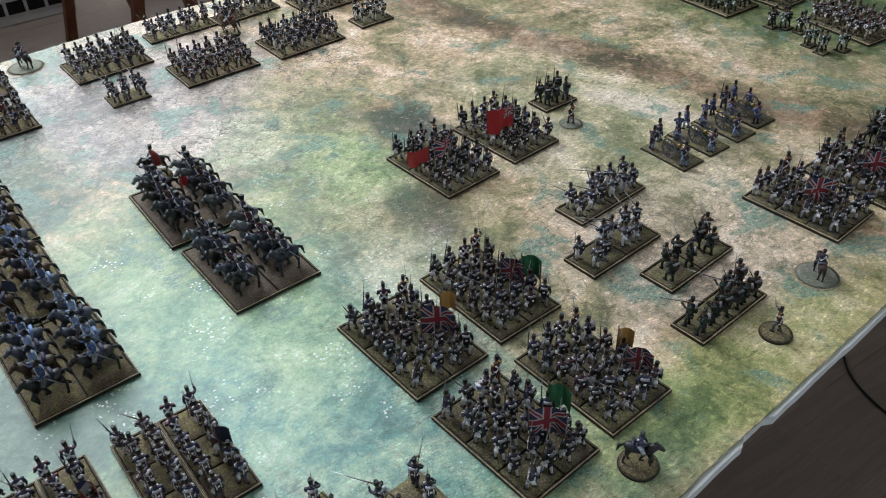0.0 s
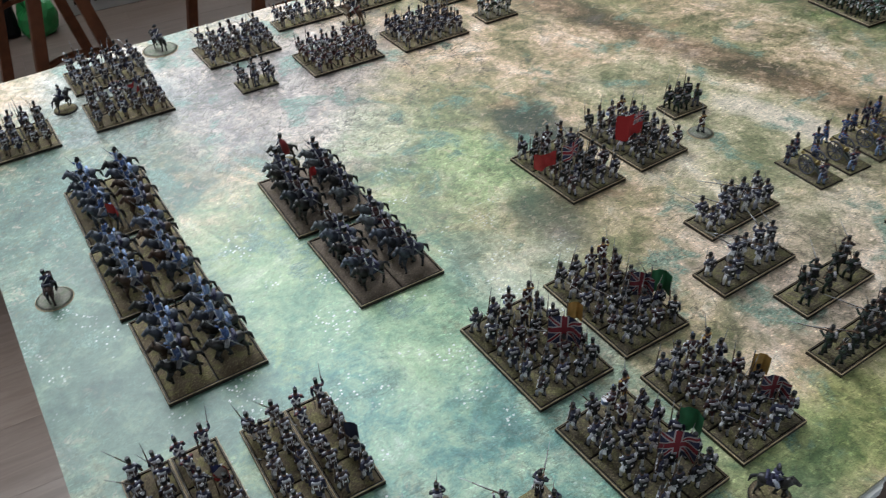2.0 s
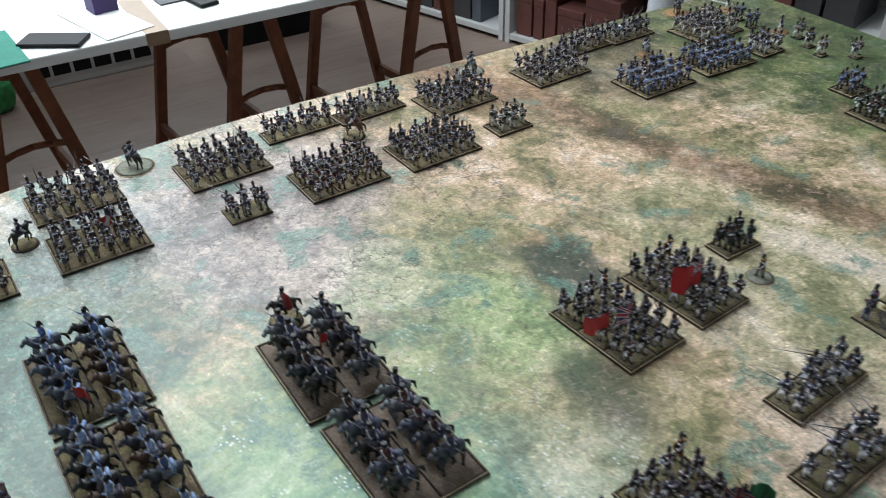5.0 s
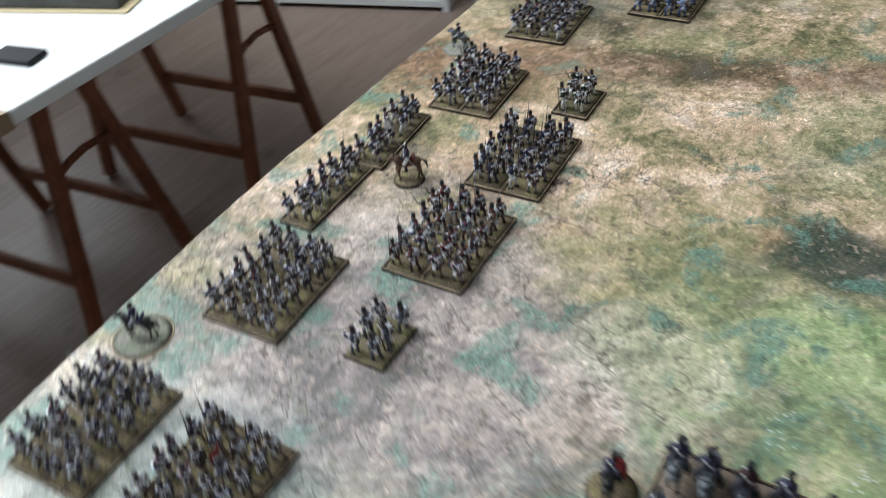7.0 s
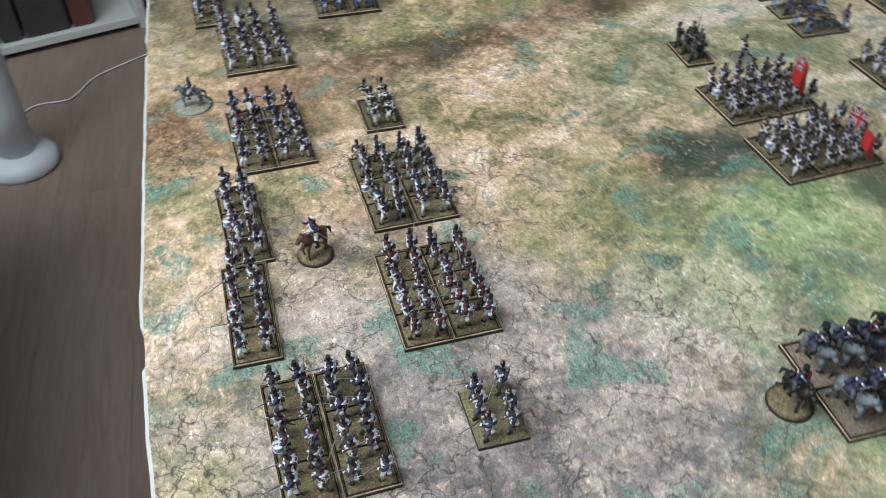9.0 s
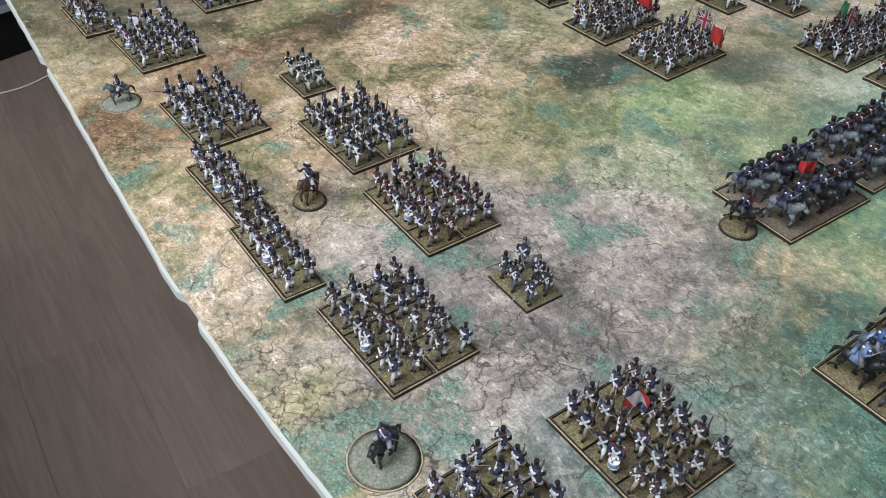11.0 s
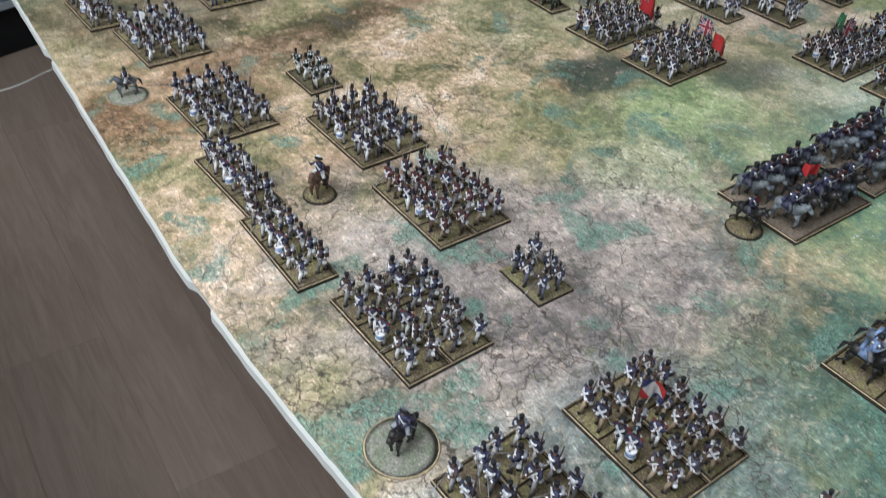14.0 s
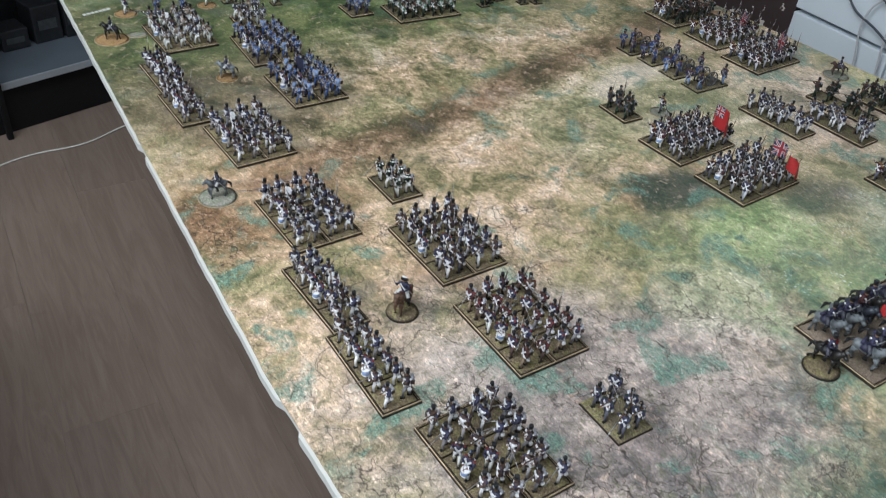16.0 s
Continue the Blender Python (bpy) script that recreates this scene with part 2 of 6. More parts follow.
    col = k.mix(k.math("MULTIPLY", k.math("MULTIPLY", k.step(crumb, 0.55, 0.66), dry), 0.42), col, k.mix(hue, (0.66, 0.41, 0.26), (0.76, 0.64, 0.49)))
    col = k.mix(k.math("MULTIPLY", k.math("MULTIPLY", k.step(crumb, 0.45, 0.36), dry), 0.65), col, k.mix(hue, (0.075, 0.085, 0.045), (0.20, 0.19, 0.10)))
    col = k.mix(zone(0.827, 0.536, 0.113, 0.089, 0.6), col, ramp(cloud, (0.38, (0.30, 0.30, 0.18)), (0.50, (0.56, 0.53, 0.36)), (0.64, (0.78, 0.72, 0.56))))
    # teal tufts: patches a few centimetres wide, broken into blades
    patch = k.step(k.noise(moved(1, 9), 13, 4, 0.6, 0.5), 0.543, 0.63)
    speck = k.step(k.math("ADD", k.math("MULTIPLY", blade_c, 0.5), k.math("ADD", k.math("MULTIPLY", fine, 0.7), k.math("MULTIPLY", blade_a, 0.5))), 0.72, 0.86)
    tuft = k.math("MULTIPLY", k.math("MULTIPLY", patch, speck), k.math("SUBTRACT", 0.8, zone(0.15, 1.40, 0.55, 0.50, 0.65)))
    col = k.mix(tuft, col, k.mix(k.step(grain, 0.35, 0.65), (0.070, 0.150, 0.112), (0.195, 0.325, 0.245)))
    cracked = k.math("MAXIMUM", k.math("MAXIMUM", zone(0.17, 0.50, 0.42, 0.46, 1.0, 0.5), zone(1.00, 0.72, 0.22, 0.24, 0.8, 0.5)), 0.12)
    # dry cracks and roots, broken up
    nn = k.node("ShaderNodeTexNoise")
    nn.inputs["Scale"].default_value, nn.inputs["Detail"].default_value = 24, 5
    k.put(nn.inputs["Vector"], p)
    sc = k.node("ShaderNodeVectorMath", operation="SCALE")
    k.put(sc.inputs[0], nn.outputs["Color"])
    sc.inputs["Scale"].default_value = 0.095
    wv = k.node("ShaderNodeVectorMath", operation="ADD")
    k.put(wv.inputs[0], p)
    k.put(wv.inputs[1], sc.outputs[0])
    for scale, width, strength in ((7, 0.011, 0.92), (13, 0.019, 0.90), (24, 0.028, 0.75)):
        vo = k.node("ShaderNodeTexVoronoi", feature="DISTANCE_TO_EDGE")
        k.put(vo.inputs["Vector"], wv.outputs[0])
        vo.inputs["Scale"].default_value = scale
        crack = k.math("MULTIPLY", k.step(vo.outputs["Distance"], width, 0.0, 0.0, 1.0), k.step(k.noise(moved(scale, 1), scale * 0.6, 3, 0.6), 0.46, 0.55))
        col = k.mix(k.math("MULTIPLY", k.math("MULTIPLY", k.math("MULTIPLY", crack, dry), cracked), strength), col, (0.055, 0.042, 0.034))
    # pale flowers in the green
    fl = k.node("ShaderNodeTexVoronoi")
    fl.inputs["Scale"].default_value = 190
    k.put(fl.inputs["Vector"], p)
    dots = k.math("MULTIPLY", k.math("LESS_THAN", fl.outputs["Distance"], 0.25), k.step(k.noise(p, 21, 3, 0.6), 0.545, 0.63))
    dots = k.math("MULTIPLY", dots, zone(0.797, 0.309, 0.366, 0.361, 1.0))
    # single blades and straws, dark and pale
    soft = k.math("SUBTRACT", 0.74, k.math("MULTIPLY", zone(0.797, 0.245, 0.365, 0.336, 1.0), 0.32))
    dark = k.math("MAXIMUM", k.step(blade_a, 0.575, 0.66), k.step(blade_c, 0.58, 0.66))
    pale = k.step(blade_b, 0.565, 0.66)
    tone = k.math("MULTIPLY", k.step(fine, 0.33, 0.67, 0.70, 1.30), k.step(grain, 0.32, 0.68, 0.75, 1.25))
    tone = k.math("MULTIPLY", tone, k.math("SUBTRACT", 1.0, k.math("MULTIPLY", dark, 0.52)))
    tone = k.math("MULTIPLY", tone, k.math("ADD", 1.08, k.math("MULTIPLY", pale, 0.75)))
    tone = k.math("ADD", 1.0, k.math("MULTIPLY", k.math("SUBTRACT", tone, 1.0), soft))
    v = k.node("ShaderNodeVectorMath", operation="SCALE")
    k.put(v.inputs[0], col)
    k.put(v.inputs["Scale"], tone)
    out = k.mix(k.math("MULTIPLY", dots, 0.9), v.outputs[0], (0.85, 0.86, 0.82))
    ink = k.node("ShaderNodeVectorMath", operation="MULTIPLY")
    k.put(ink.inputs[0], out)
    k.put(ink.inputs[1], (1.0, 1.0, 1.06))
    k.put(k.b.inputs["Base Color"], ink.outputs[0])
    k.b.inputs["Roughness"].default_value = 0.42
    k.b.inputs["Specular IOR Level"].default_value = 0.5
    k.bump(k.math("ADD", big, k.math("MULTIPLY", k.noise(p, 700, 2), 0.06)), 0.25, 0.004)
    return k.m


def mat_planks():
    k = Nodes("laminate_plank")
    p = k.coords()
    info = k.node("ShaderNodeObjectInfo")
    off = k.node("ShaderNodeVectorMath", operation="ADD")
    k.put(off.inputs[0], p)
    sc = k.node("ShaderNodeCombineXYZ")
    k.put(sc.inputs[0], k.math("MULTIPLY", info.outputs["Random"], 50))
    k.put(off.inputs[1], sc.outputs[0])
    st = k.node("ShaderNodeVectorMath", operation="MULTIPLY")
    k.put(st.inputs[0], off.outputs[0])
    st.inputs[1].default_value = (1, 0.09, 1)
    g = k.noise(st.outputs[0], 40, 6, 0.7, 1.2)
    g2 = k.noise(off.outputs[0], 5, 3)
    col = k.mix(k.step(g, 0.3, 0.7), (0.205, 0.146, 0.118), (0.275, 0.205, 0.170))
    col = k.mix(k.math("MULTIPLY", k.step(g2, 0.66, 0.72), 0.5), col, (0.14, 0.10, 0.08))
    v = k.node("ShaderNodeVectorMath", operation="SCALE")
    k.put(v.inputs[0], col)
    k.put(v.inputs["Scale"], k.step(info.outputs["Random"], 0, 1, 0.90, 1.08))
    k.put(k.b.inputs["Base Color"], v.outputs[0])
    k.put(k.b.inputs["Roughness"], k.step(g, 0.2, 0.8, 0.30, 0.40))
    k.b.inputs["Specular IOR Level"].default_value = 0.6
    k.bump(g, 0.05, 0.001)
    return k.m


def mat_union(name, canton=False, bright=1.0):
    """Red, white and blue crossed flag; canton: red field with the crosses in its upper corner."""
    k = Nodes(name)
    uv = k.node("ShaderNodeUVMap").outputs[0]
    u, v, _ = k.split(uv)
    if canton:
        cu, cv = k.math("MULTIPLY", u, 2.2), k.math("MULTIPLY", k.math("SUBTRACT", v, 0.5), 2.0)
    else:
        cu, cv = u, v
    a, b = k.math("SUBTRACT", cu, 0.5), k.math("SUBTRACT", cv, 0.5)
    d = k.math("MINIMUM", k.math("ABSOLUTE", a), k.math("ABSOLUTE", b))
    s = k.math("MINIMUM", k.math("ABSOLUTE", k.math("SUBTRACT", a, b)), k.math("ABSOLUTE", k.math("ADD", a, b)))
    blue, red, white = (tuple(bright * c for c in q) for q in ((0.011, 0.012, 0.034), (0.105, 0.008, 0.014), (0.20, 0.175, 0.18)))
    col = k.mix(k.math("LESS_THAN", s, 0.10), blue, white)
    col = k.mix(k.math("LESS_THAN", s, 0.045), col, red)
    col = k.mix(k.math("LESS_THAN", d, 0.13), col, white)
    col = k.mix(k.math("LESS_THAN", d, 0.085), col, red)
    if canton:
        inside = k.math("MULTIPLY", k.math("LESS_THAN", u, 0.455), k.math("GREATER_THAN", v, 0.5))
        col = k.mix(inside, (0.36, 0.014, 0.017), col)
    k.put(k.b.inputs["Base Color"], col)
    k.b.inputs["Roughness"].default_value = 0.75
    return k.m


def mat_tricolour():
    """Lozenge tricolour: white diamond, blue and red corners."""
    k = Nodes("lozenge_tricolour")
    u, v, _ = k.split(k.node("ShaderNodeUVMap").outputs[0])
    a, b = k.math("SUBTRACT", u, 0.5), k.math("SUBTRACT", v, 0.5)
    inside = k.math("LESS_THAN", k.math("ADD", k.math("ABSOLUTE", a), k.math("ABSOLUTE", b)), 0.47)
    diag = k.math("GREATER_THAN", k.math("MULTIPLY", a, b), 0.0)
    col = k.mix(diag, (0.02, 0.026, 0.10), (0.33, 0.02, 0.022))
    col = k.mix(inside, col, (0.42, 0.40, 0.39))
    k.put(k.b.inputs["Base Color"], col)
    k.b.inputs["Roughness"].default_value = 0.75
    return k.m


M_MAT = mat_ground_print()
M_PLANK = mat_planks()
M_TRAY = mat("tray_wood", (0.020, 0.013, 0.009), 0.6, vary=0.4, scale=300)
M_RIM = mat("tray_rim_drybrush", (0.43, 0.32, 0.20), 0.7, vary=0.55, scale=240)


def mat_flock(name, soil, grass, straw, share):
    """Model base: painted soil with static grass clumps and dry straw."""
    k = Nodes(name)
    p = k.coords()
    rnd = k.node("ShaderNodeObjectInfo").outputs["Random"]
    sh = k.node("ShaderNodeVectorMath", operation="SCALE")
    k.put(sh.inputs[0], (3.0, 5.0, 0.0))
    k.put(sh.inputs["Scale"], rnd)
    ad = k.node("ShaderNodeVectorMath", operation="ADD")
    k.put(ad.inputs[0], p)
    k.put(ad.inputs[1], sh.outputs[0])
    q = ad.outputs[0]
    clump = k.noise(q, 85, 4, 0.65, 0.6)
    fine = k.noise(q, 520, 4, 0.75, 0.4)
    col = k.mix(k.step(k.math("ADD", clump, k.math("MULTIPLY", k.math("SUBTRACT", fine, 0.5), 0.5)), share, share + 0.12), soil, grass)
    col = k.mix(k.math("MULTIPLY", k.step(fine, 0.54, 0.70), 0.8), col, straw)
    v = k.node("ShaderNodeVectorMath", operation="SCALE")
    k.put(v.inputs[0], col)
    k.put(v.inputs["Scale"], k.math("MULTIPLY", k.step(fine, 0.30, 0.60, 0.55, 1.2), k.math("ADD", 0.75, k.math("MULTIPLY", rnd, 0.5))))
    k.put(k.b.inputs["Base Color"], v.outputs[0])
    k.b.inputs["Roughness"].default_value = 0.9
    k.b.inputs["Specular IOR Level"].default_value = 0.25
    k.bump(fine, 0.6, 0.001)
    return k.m


M_BASE = mat_flock("flocked_base", (0.125, 0.100, 0.068), (0.155, 0.138, 0.066), (0.34, 0.285, 0.165), 0.47)
M_BASE_EARTH = mat_flock("earth_base", (0.215, 0.165, 0.130), (0.150, 0.120, 0.075), (0.40, 0.31, 0.22), 0.56)
# lighter copy of the flock above, with sheen put into its colours
M_BASE_SHEEN = mat_flock("sheen_flocked_base", (0.150, 0.112, 0.074), (0.175, 0.150, 0.072), (0.36, 0.30, 0.17), 0.47)
M_BASE_PALE = mat_flock("pale_flocked_base", (0.25, 0.235, 0.20), (0.19, 0.205, 0.15), (0.42, 0.40, 0.33), 0.46)
M_BASE_SAND = mat_flock("sand_base", (0.30, 0.18, 0.085), (0.24, 0.17, 0.07), (0.42, 0.29, 0.15), 0.60)
M_WHITE_EDGE = mat("white_board", (0.58, 0.57, 0.555), 0.55, vary=0.06, scale=20)
# walls are off-white; their colour is darkened so less light bounces back
M_WALL = mat("darkened_wall_paint", (0.24, 0.236, 0.225), 0.8, vary=0.05, scale=3, bump=0.03)
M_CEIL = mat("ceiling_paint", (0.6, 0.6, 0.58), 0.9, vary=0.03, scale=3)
M_TRESTLE = mat("stained_trestle", (0.23, 0.080, 0.036), 0.5, vary=0.35, scale=40)
M_TABLETOP = mat("white_laminate", (0.82, 0.82, 0.81), 0.35, vary=0.04, scale=8)
M_FAN = mat("white_plastic", (0.60, 0.62, 0.66), 0.4, vary=0.03, scale=10)
M_BLACK = mat("black_lacquer", (0.008, 0.008, 0.009), 0.55, vary=0.3, scale=12, spec=0.2)
M_CABLE = mat("pale_cable", (0.72, 0.70, 0.66), 0.5, vary=0.05)
M_CABLE_D = mat("grey_cable", (0.16, 0.16, 0.16), 0.5, vary=0.1)

# miniature paints
K_BLACK = mat("mini_black", (0.008, 0.008, 0.011), 0.55, vary=0.5, scale=400, random_amount=0.3)
K_SKIN = mat("mini_flesh", (0.24, 0.135, 0.09), 0.6, vary=0.3, scale=400, random_amount=0.15)
K_WOOD = mat("mini_musket", (0.085, 0.045, 0.025), 0.55, vary=0.4, scale=300)
K_STEEL = mat("mini_steel", (0.38, 0.38, 0.40), 0.35, metal=0.45, vary=0.2, scale=300)
K_WHITE = mat("mini_white", (0.76, 0.76, 0.76), 0.65, vary=0.35, scale=400, random_amount=0.1)
K_NAVY = mat("mini_navy", (0.030, 0.029, 0.066), 0.6, vary=0.45, scale=400, random_amount=0.3)
K_BLUE = mat("mini_blue", (0.040, 0.080, 0.215), 0.6, vary=0.4, scale=400, random_amount=0.3)
K_SKY = mat("mini_sky_blue", (0.20, 0.28, 0.47), 0.6, vary=0.35, scale=400, random_amount=0.3)
K_RED = mat("mini_red", (0.13, 0.018, 0.018), 0.6, vary=0.4, scale=400, random_amount=0.25)
K_SCARLET = mat("mini_scarlet", (0.36, 0.02, 0.022), 0.6, vary=0.3, scale=400)
K_GREEN = mat("mini_green", (0.012, 0.026, 0.017), 0.6, vary=0.4, scale=400, random_amount=0.3)
K_PALEGREEN = mat("mini_pale_green", (0.12, 0.22, 0.16), 0.6, vary=0.4, scale=400, random_amount=0.3)
K_GREY = mat("mini_grey", (0.085, 0.086, 0.115), 0.65, vary=0.4, scale=400, random_amount=0.25)
K_BROWN = mat("mini_brown", (0.115, 0.062, 0.038), 0.6, vary=0.4, scale=400, random_amount=0.35)
K_TAN = mat("mini_tan", (0.29, 0.215, 0.15), 0.65, vary=0.35, scale=400, random_amount=0.25)
K_YELLOW = mat("mini_yellow", (0.42, 0.24, 0.06), 0.65, vary=0.2, scale=300)
K_FLAGGREEN = mat("flag_green", (0.020, 0.135, 0.052), 0.7, vary=0.3, scale=120)
K_DARKHORSE = mat("horse_dark_grey", (0.055, 0.064, 0.088), 0.5, vary=0.5, scale=200, random_amount=0.55)
K_BAYHORSE = mat("horse_bay", (0.062, 0.033, 0.020), 0.5, vary=0.5, scale=200, random_amount=0.5)
K_MAROON = mat("mini_maroon", (0.050, 0.012, 0.016), 0.6, vary=0.45, scale=400, random_amount=0.3)
K_TROUSER = mat("mini_grey_trouser", (0.43, 0.43, 0.50), 0.65, vary=0.4, scale=400, random_amount=0.2)
K_DUSTWHITE = mat("mini_dusty_white", (0.70, 0.69, 0.72), 0.65, vary=0.45, scale=400, random_amount=0.15)
K_ROLL = mat("mini_rolled_coat", (0.36, 0.36, 0.40), 0.7, vary=0.4, scale=400, random_amount=0.35)
K_LINEN = mat("mini_linen", (0.26, 0.245, 0.265), 0.7, vary=0.45, scale=400, random_amount=0.4)
K_HIDE = mat("mini_hide", (0.070, 0.040, 0.036), 0.7, vary=0.5, scale=400, random_amount=0.3)
K_BLACKHORSE = mat("horse_black", (0.018, 0.016, 0.016), 0.45, vary=0.5, scale=200, random_amount=0.4)
K_GREYHORSE = mat("horse_grey", (0.15, 0.165, 0.18), 0.55, vary=0.35, scale=200, random_amount=0.3)

# ---------------------------------------------------------------- mesh helpers


def tube(bm, pts, seg, mi):
    """Loft through rings. pts: (x, y, z, rx, ry) or (x, y, z, rx, ry, axis) with axis 'z' (flat rings) or 'x'."""
    rings = []
    for q in pts:
        x, y, z, rx, ry = q[:5]
        ax = q[5] if len(q) > 5 else "z"
        ring = []
        for i in range(seg):
            a = 2 * math.pi * (i + 0.5) / seg
            c, s = math.cos(a), math.sin(a)
            ring.append(bm.verts.new((x + rx * c, y + ry * s, z) if ax == "z" else (x, y + rx * c, z + ry * s)))
        rings.append(ring)
    for a, b in zip(rings, rings[1:]):
        for i in range(seg):
            f = bm.faces.new((a[i], a[(i + 1) % seg], b[(i + 1) % seg], b[i]))
            f.material_index, f.smooth = mi, seg > 4
    for ring in (rings[0], rings[-1]):
        f = bm.faces.new(ring)
        f.material_index = mi


def rod(bm, a, b, r0, r1, seg, mi):
    """A tapered rod between two points."""
    a, b = Vector(a), Vector(b)
    q = (b - a).to_track_quat("Z", "Y")
    rings = []
    for p, r in ((a, r0), (b, r1)):
        rings.append([bm.verts.new(p + q @ Vector((r * math.cos(2 * math.pi * (i + 0.5) / seg), r * math.sin(2 * math.pi * (i + 0.5) / seg), 0))) for i in range(seg)])
    for i in range(seg):
        f = bm.faces.new((rings[0][i], rings[0][(i + 1) % seg], rings[1][(i + 1) % seg], rings[1][i]))
        f.material_index, f.smooth = mi, seg > 4
    for ring in rings:
        bm.faces.new(ring).material_index = mi


def box(bm, x0, x1, y0, y1, z0, z1, mi=0, m=None):
    v = [Vector((x, y, z)) for z in (z0, z1) for y in (y0, y1) for x in (x0, x1)]
    if m is not None:
        v = [m @ p for p in v]
    v = [bm.verts.new(p) for p in v]
    for ids in ((0, 2, 3, 1), (4, 5, 7, 6), (0, 1, 5, 4), (2, 6, 7, 3), (0, 4, 6, 2), (1, 3, 7, 5)):
        bm.faces.new([v[i] for i in ids]).material_index = mi


def mesh_of(name, bm, mats, scale=1.0, bevel=0.0):
    if bevel:
        bmesh.ops.bevel(bm, geom=bm.edges[:], offset=bevel, segments=2, profile=0.5, affect="EDGES")
    bmesh.ops.recalc_face_normals(bm, faces=bm.faces)
    me = bpy.data.meshes.new(name)
    if scale != 1.0:
        bmesh.ops.scale(bm, verts=bm.verts, vec=(scale, scale, scale))
    bm.to_mesh(me)
    bm.free()
    for m in mats if isinstance(mats, (list, tuple)) else [mats]:
        me.materials.append(m)
    return me


def part(name, bm, mats, parent, label="", bevel=0.0):
    ob = new(name, bm if isinstance(bm, bpy.types.Mesh) else mesh_of(name, bm, mats, bevel=bevel))
    ob.parent = parent
    if label:
        tagged(ob, label)
    return ob


def thing(name, label, category, group="", kind="", m=None):
    ob = new(name)
    ob.empty_display_size = 0.02
    if m is not None:
        ob.matrix_basis = m
    return tagged(ob, label, category, group, kind)


def solid(name, bm, mats, label, category, kind="", bevel=0.0, m=None, group=""):
    ob = new(name, mesh_of(name, bm, mats, bevel=bevel))
    if m is not None:
        ob.matrix_basis = m
    return tagged(ob, label, category, group, kind)


# ---------------------------------------------------------------- room
x0, x1, y0, y1, RH = ROOM
bm = bmesh.new()
box(bm, x0, x1, y0, y1, -0.05, -0.012)
floor = solid("floor", bm, mat("underlay", (0.05, 0.04, 0.035), 0.9), "grey-brown wooden laminate floor", "floor", "structure")
bm = bmesh.new()
a0, a1, b0, b1 = ROOF_WINDOW
for q in ((x0 - 0.1, a0, y0 - 0.1, y1 + 0.1), (a1, x1 + 0.1, y0 - 0.1, y1 + 0.1), (a0, a1, y0 - 0.1, b0), (a0, a1, b1, y1 + 0.1)):
    box(bm, *q, RH, RH + 0.1)
solid("ceiling", bm, M_CEIL, "plain white ceiling with a roof window opening", "ceiling", "structure")


def wall_with_hole(name, along, pos, thick, lo, hi, hole):
    """A wall across x ('x': at x = pos, running along y) or across y, with one opening (a0, a1, z0, z1) or none."""
    bm = bmesh.new()

    def slab(a0, a1, z0, z1):
        if along == "x":
            box(bm, pos, pos + thick, a0, a1, z0, z1)
        else:
            box(bm, a0, a1, pos, pos + thick, z0, z1)
    if hole:
        a0, a1, z0, z1 = hole
        slab(lo, a0, 0, RH), slab(a1, hi, 0, RH), slab(a0, a1, 0, z0), slab(a0, a1, z1, RH)
    else:
        slab(lo, hi, 0, RH)
    return solid(name, bm, M_WALL, "off-white painted wall, colour darkened to bounce less light", "wall", "structure")


wall_with_hole("wall_west", "x", x0, -0.1, y0, y1, (0.03, 1.97, 0.98, 2.52))
wall_with_hole("wall_east", "x", x1, 0.1, y0, y1, None)
wall_with_hole("wall_south", "y", y0, -0.1, x0, x1, (-1.3, 0.3, 0.9, 2.1))
TURN = 17.0                  # the far wall runs at this angle to the gaming table
FAR = pose(0.0, 2.63, 0.0, 0, 0, TURN)   # a point at the foot of the far furniture's fronts
bm = bmesh.new()
box(bm, -3.2, 1.9, 0.42, 0.52, 0.0, RH)
# same darkened wall colour, keeps bounced light low at the far end
solid("wall_north", bm, M_WALL, "off-white painted wall, colour darkened to bounce less light", "wall", "structure", m=FAR)

# ---------------------------------------------------------------- the gaming table
TY1 = 1.66


def back_edge(y):
    return -0.050 + 0.034 * max(0.0, (0.62 - y) / 0.42) ** 1.4


def front_edge(y):
    return 1.212 - 0.105 * max(0.0, y - 0.55)


def sheet(bm, nx, ny, z, grow=0.0, lip=0.0, rough=0.0):
    """The table's outline as a grid: back edge slightly bowed, front edge running in towards the far end."""
    rows = []
    for j in range(ny + 1):
        row = []
        for i in range(nx + 1):
            u, v = i / nx, j / ny
            ys = 0.0818 * u - 0.0175 + (0.012 if lip else 0.0)
            y = ys * (1 - v) + (TY1 + grow) * v
            chip = 0.0052 if lip and (0.541 < y < 0.580 or 1.060 < y < 1.094) else 0.0
            x = (back_edge(y) - grow + chip) * (1 - u) + (front_edge(y) + grow + lip - (0.0055 if lip and 0.650 < y < 0.690 else 0.0)) * u
            if rough and i in (0, nx):
                x += rough * (noise.noise(Vector((y * 17, i, 0.3))) + 0.6 * noise.noise(Vector((y * 61, i, 1.3))))
            row.append(bm.verts.new((x, y, z)))
        rows.append(row)
    for j in range(ny):
        for i in range(nx):
            bm.faces.new((rows[j][i], rows[j][i + 1], rows[j + 1][i + 1], rows[j + 1][i]))
    return rows


def thicken(bm, dz):
    ext = bmesh.ops.extrude_face_region(bm, geom=bm.faces[:])
    for v in ext["geom"]:
        if isinstance(v, bmesh.types.BMVert):
            v.co.z -= dz


